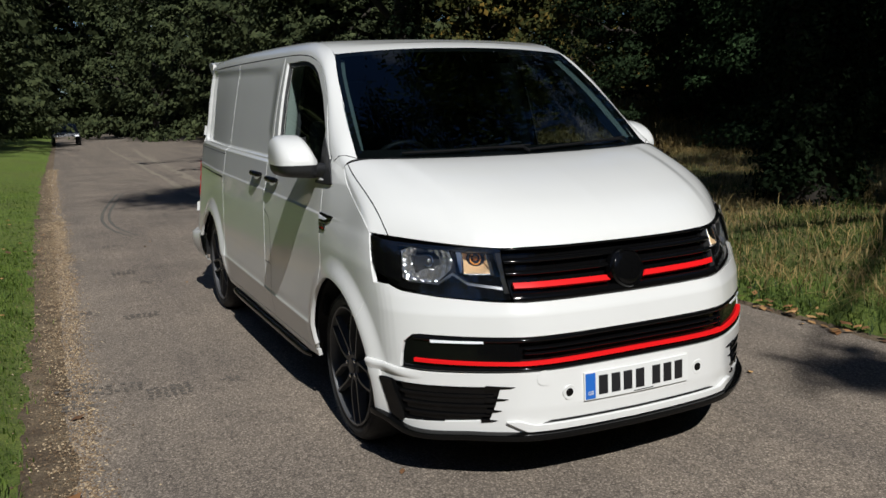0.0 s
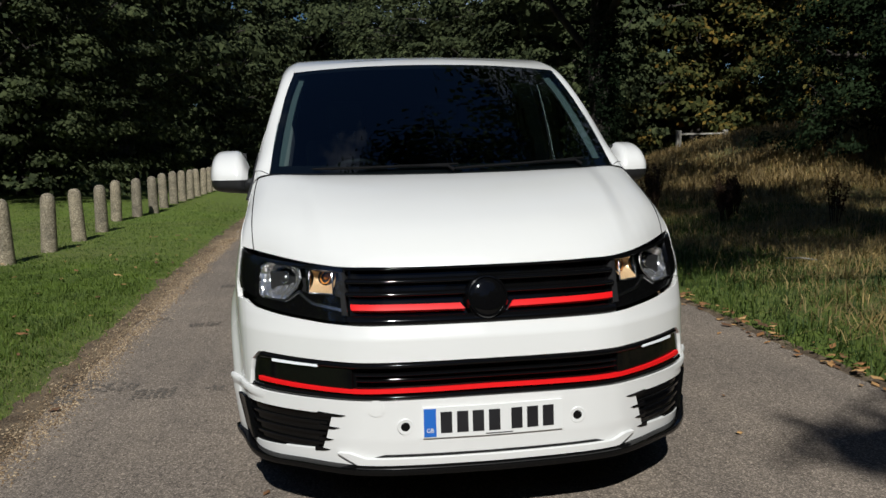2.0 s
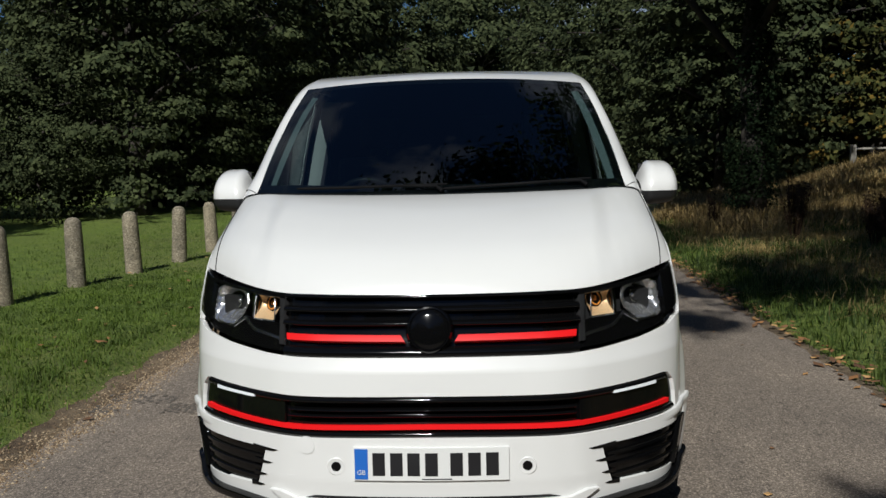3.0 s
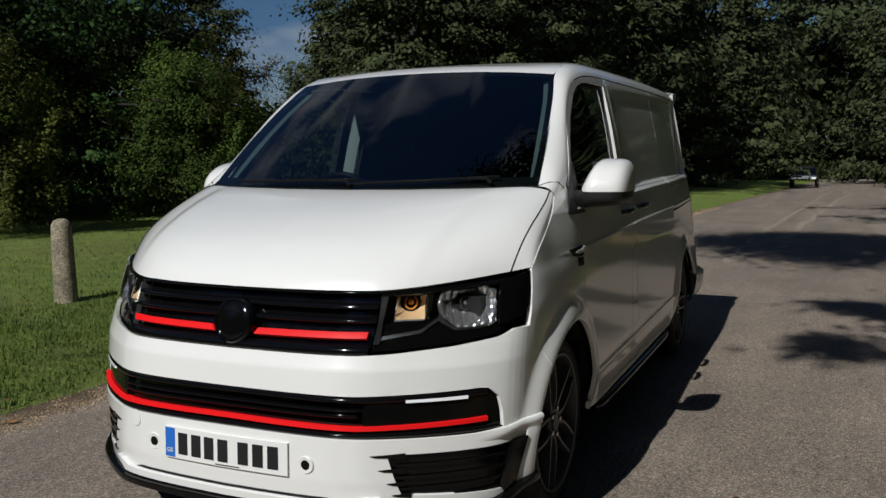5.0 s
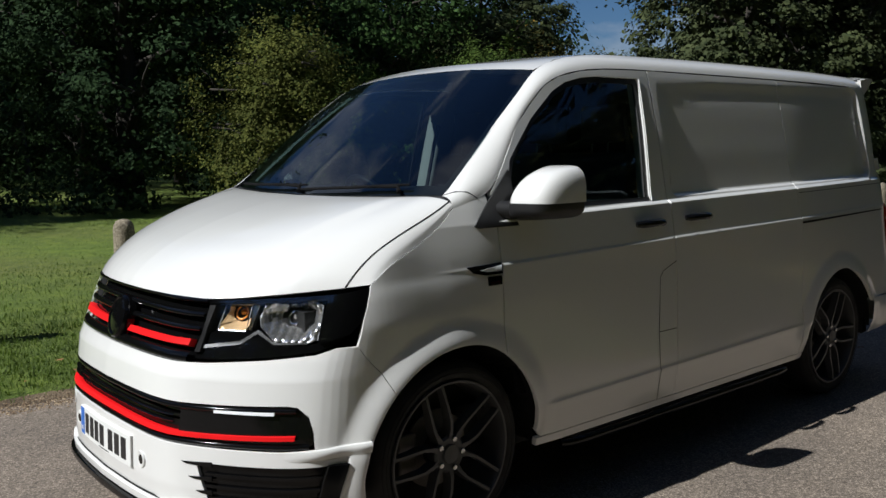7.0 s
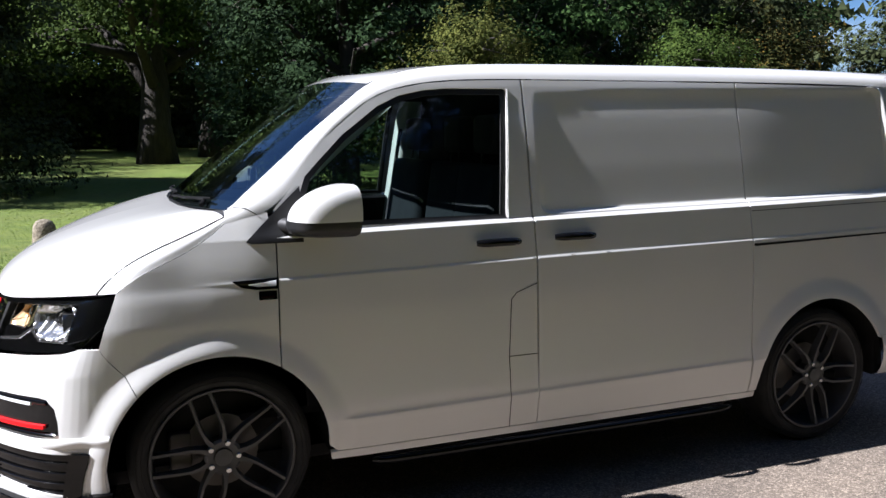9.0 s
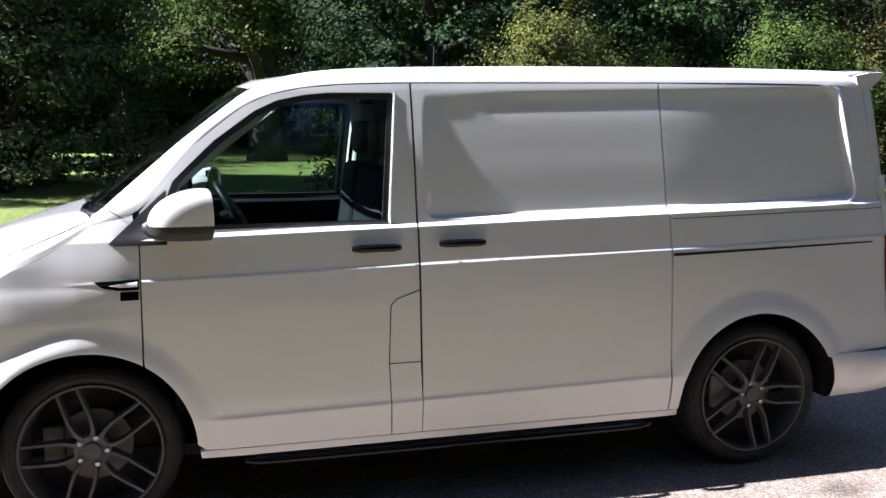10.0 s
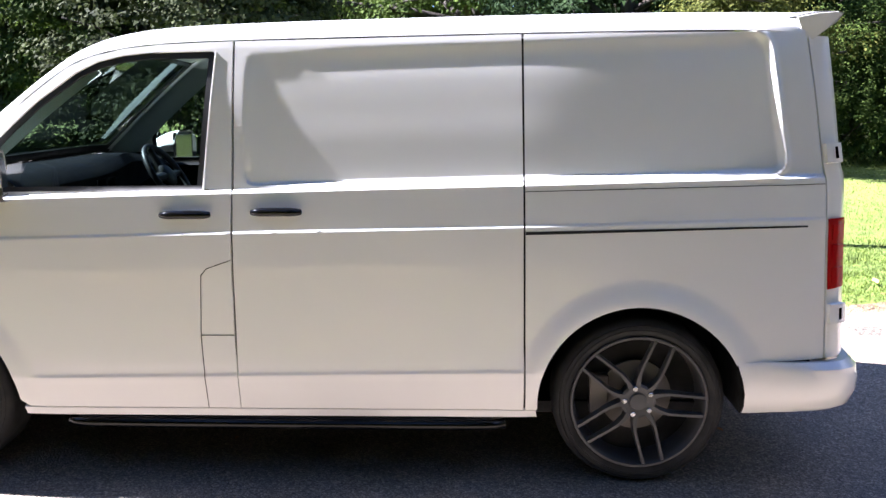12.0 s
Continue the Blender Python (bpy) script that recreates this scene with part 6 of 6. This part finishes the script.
tube([(-.1, .15, 5.5), (-1.8, 3.5, 7.2), (-3, 6.6, 7.9)], [.14, .08, .02], 6, True, bm)
tube([(-1.8, 3.5, 7.2), (-4.2, 6.1, 7.9)], [.06, .02], 6, True, bm)
tube([(-.2, .3, 7), (-2, 3.6, 9), (-4.2, 7, 10), (-5.4, 8, 10.2)], [.15, .1, .06, .02], 6, True, bm)
tube([(-2, 3.6, 9), (-2.8, 7, 9.8), (-3.2, 10.4, 10)], [.08, .05, .02], 6, True, bm)
tube([(-1.0, 1.8, 6.4), (-3.8, 3.2, 7.6), (-6.2, 3.7, 8)], [.09, .05, .02], 6, True, bm)
part("trunk", bm, BARK, over, smooth=180)
cs, sp = [], []
rr = random.Random(5)
for (ox, oy, oz, rx, rz, n) in ((-8.1, 5.6, 11.5, 1.5, .8, 60), (-6.6, 7.4, 11.5, 2.4, .8, 52), (-8.1, -1.5, 11.5, .3, .2, 4), (-8.0, .2, 11.5, .28, .2, 4), (-8.1, -5.6, 11.5, .16, .2, 4), (-3, 11.5, 11, 2.8, 1.2, 60), (-5, 1.6, 11, 2.0, .8, 40), (-.5, .5, 12, 3.2, 2.2, 90), (-8.9, 6.3, 13, 2.1, .9, 170), (-6.1, 3.7, 8, .8, .4, 22), (-4.1, 6.2, 8, .8, .4, 22), (-2.9, 6.9, 8, 1.1, .4, 30), (-4.3, 7, 10, 2.2, .7, 60), (-2.7, 2.4, 10.2, 1.5, .9, 46), (-3.2, 9.8, 10, 1.9, .7, 44)):
    for _ in range(n):
        v = Vector((rr.gauss(0, 1), rr.gauss(0, 1), rr.gauss(0, 1))).normalized() * rr.random() ** .4
        cs.append((ox + v.x * rx, oy + v.y * rx, oz + v.z * rz))
        sp.append(rr.uniform(.25, .5) if n > 20 else rr.uniform(.12, .2))
part("crown", leaf_cloud("crown", cs, sp, 70, .075, 71), LEAF_OAK, over)


def ivy_coat(host, foot, top, thick, count, seed):
    """Ivy leaves in pads round a trunk, up to a height."""
    r = random.Random(seed)
    at, wide = [], []
    for _ in range(count):
        a, h = r.uniform(0, math.tau), r.uniform(.1, top)
        d = thick * (1 - .5 * h / top) + r.uniform(0, .14)
        at.append((foot[0] + d * math.cos(a), foot[1] + d * math.sin(a), h))
        wide.append(r.uniform(.07, .15))
    return part("ivy", leaf_cloud("ivy", at, wide, 60, .036, seed + 2, 1.0, single=True), LEAF_IVY, host, "dark ivy on the trunk")


# an old tree clad in ivy at the edge of the rough grass
ivy_tree = tagged(new("tree"), "old dark tree with an ivy-clad trunk on rough grass", "tree", "trees of the park")
ivy_tree.location = (6.45, 3.95, ground_z(6.45, 3.95))
rr = random.Random(31)
bm = bmesh.new()
tube([(0, 0, -.3), (.02, .02, .4), (.0, .06, 2.2), (.12, .1, 4.5), (.3, .2, 7), (.5, .4, 9.5)], [.42, .34, .30, .26, .18, .05], 12, True, bm)
tips = []
for k in range(11):
    a, h = k * 2.4, 4.2 + .42 * k
    out = Vector((math.cos(a), math.sin(a), 0))
    foot = Vector((.2, .15, h))
    tip = foot + out * rr.uniform(1.2, 2.3) + Vector((.3, .2, rr.uniform(.3, 1.2)))
    tube([foot, foot.lerp(tip, .5) + Vector((0, 0, .25)), tip], [.11, .07, .02], 6, True, bm)
    tips += [tip, foot.lerp(tip, .7)]
part("trunk", bm, BARK, ivy_tree, smooth=180)
ivy_coat(ivy_tree, (.04, .04), 4.6, .48, 560, 31)
cs, sp = [], []
for _ in range(170):
    e = rr.choice(tips)
    cs.append(tuple(e + Vector((rr.gauss(0, .7), rr.gauss(0, .7), rr.gauss(0, .5)))))
    sp.append(rr.uniform(.22, .42))
part("crown", leaf_cloud("crown", cs, sp, 90, .06, 34, .5, single=True), LEAF_IVY, ivy_tree)

ivy_coat(bare_tree, (0, 0), 6.0, .34, 230, 61)
tree("evergreen", 14.2, 15.6, .85, 2.2, LEAF_IVY, "large dark evergreen shading the grassy bank")

# brown seeding dock plants in the rough grass
WEED = grass_material("weed_seeds", (.035, .018, .010), (.10, .055, .028))
for x, y, h, n, seed in ((5.0, 9.7, .98, 22, 1), (5.55, 8.2, .72, 20, 2), (6.05, 8.9, .65, 14, 3), (6.3, 6.6, .75, 6, 4), (4.4, 12.2, .7, 6, 5)):
    plant = tagged(new("dock_plant"), "dry brown seeding dock plant in rough grass", "weed")
    plant.location = (x, y, ground_z(x, y))
    rw = random.Random(seed)
    bm = bmesh.new()
    knots = []
    for i in range(n):
        a = rw.uniform(0, math.tau)
        top = Vector((.28 * h * math.cos(a) * rw.random(), .28 * h * math.sin(a) * rw.random(), h * rw.uniform(.7, 1)))
        foot = Vector((.05 * math.cos(a), .05 * math.sin(a), -.02))
        tube([foot, foot.lerp(top, .5) + Vector((0, 0, .03)), top], [.007, .005, .002], 5, True, bm)
        knots += [tuple(foot.lerp(top, .4 + .6 * k / 11)) for k in range(12)]
    tagged(part("dry_stalk", bm, WEED, plant), kind="stuff")
    seeds = part("dry_seed", leaf_cloud("dry_seed", knots, [.018] * len(knots), 11, .015, seed, 1.2), WEED, plant)
    tagged(seeds, kind="stuff")


# ---- bollards ----
def bollard_mesh(seed):
    r = random.Random(seed)
    prof = [(-.15, .108), (0, .108), (.3, .104), (.6, .099), (.76, .095), (.80, .088), (.835, .068), (.852, .040), (.858, .0005)]
    bm = lathe(prof, 18, "z")
    for v in bm.verts:
        v.co.x += r.uniform(-.002, .002)
        v.co.y += r.uniform(-.002, .002)
    me = bpy.data.meshes.new("bollard")
    bmesh.ops.recalc_face_normals(bm, faces=bm.faces)
    bm.to_mesh(me)
    bm.free()
    me.polygons.foreach_set("use_smooth", [True] * len(me.polygons))
    me.materials.append(CONCRETE)
    return me


BOLLARD = bollard_mesh(3)
for i, (x, y) in enumerate([(-3.9, -.85), (-4.65, .87), (-4.75, 2.65), (-4.6, 4.5), (-4.47, 5.82), (-4.29, 7.02), (-4.17, 8.33), (-4.13, 9.75), (-4.14, 11.25), (-4.4, 13.6), (-4.2, 14.6)] + [(-4.0 + .02 * (y - 15.4), y) for y in (15.4, 16.6, 17.9, 19.2, 20.5, 21.8, 23.1, 24.4, 25.7, 27, 28.3, 29.6, 30.9)]):
    ob = new("bollard", BOLLARD)
    ob.matrix_basis = pose(x, y, ground_z(x, y) - .06, rt.uniform(-2.5, 2.5), rt.uniform(-2.5, 2.5), rt.uniform(0, 360))
    tagged(ob, "weathered round-topped concrete bollard in the lawn", "bollard", "bollards along the lane")

# ---- timber barrier by the wood ----
fence = tagged(new("fence"), "grey timber barrier rail at the wood's edge", "fence")
fence.location = (14.1, 25, .95)
for dx in (-1.8, -.05):
    z_top = .58
    part("post", box_bm(dx - .08, dx + .08, -.07, .07, -.8, z_top, .015), OLD_WOOD, fence)
part("rail", box_bm(-1.8, -.05, -.03, .03, .42, .48, .01), OLD_WOOD, fence)

# ---- a dark car far along the lane ----
car = tagged(new("car"), "small dark car parked far along the lane", "car")
car.location = (.1, 60, ground_z(.1, 60))
rows = []
for y, w, zb, zt in ((-2.0, .78, .45, .62), (-1.9, .84, .3, .80), (-1.2, .87, .25, .92), (0, .88, .25, .95), (1.4, .87, .25, .97), (1.95, .82, .3, .92), (2.05, .76, .45, .7)):
    rows.append([np.array(p) for p in ((-w, y, zb), (-w * 1.02, y, (zb + zt) / 2), (-w * .95, y, zt), (0, y, zt + .03), (w * .95, y, zt), (w * 1.02, y, (zb + zt) / 2), (w, y, zb))])
patch("body", rows, painted("dark_car_paint", (.02, .022, .028)), car)
rows = []
for y, w, zt in ((-1.25, .76, .93), (-.5, .66, 1.40), (.8, .65, 1.45), (1.7, .72, .98)):
    rows.append([np.array(p) for p in ((-.82, y, .93), (-w, y, zt), (0, y, zt + .03), (w, y, zt), (.82, y, .93))])
patch("cabin", rows, GLOSS_BLACK, car)
for sx in (-1, 1):
    for y in (-1.3, 1.35):
        bm = lathe([(sx * .68, .0005), (sx * .68, .31), (sx * .86, .31), (sx * .88, .2), (sx * .87, .0005)], 20)
        bmesh.ops.translate(bm, verts=bm.verts, vec=(0, y, .31))
        part("wheel", bm, RUBBER, car)
    part("headlamp", box_bm(sx * .5, sx * .76, -2.03, -1.9, .62, .74, .02), LED, car)
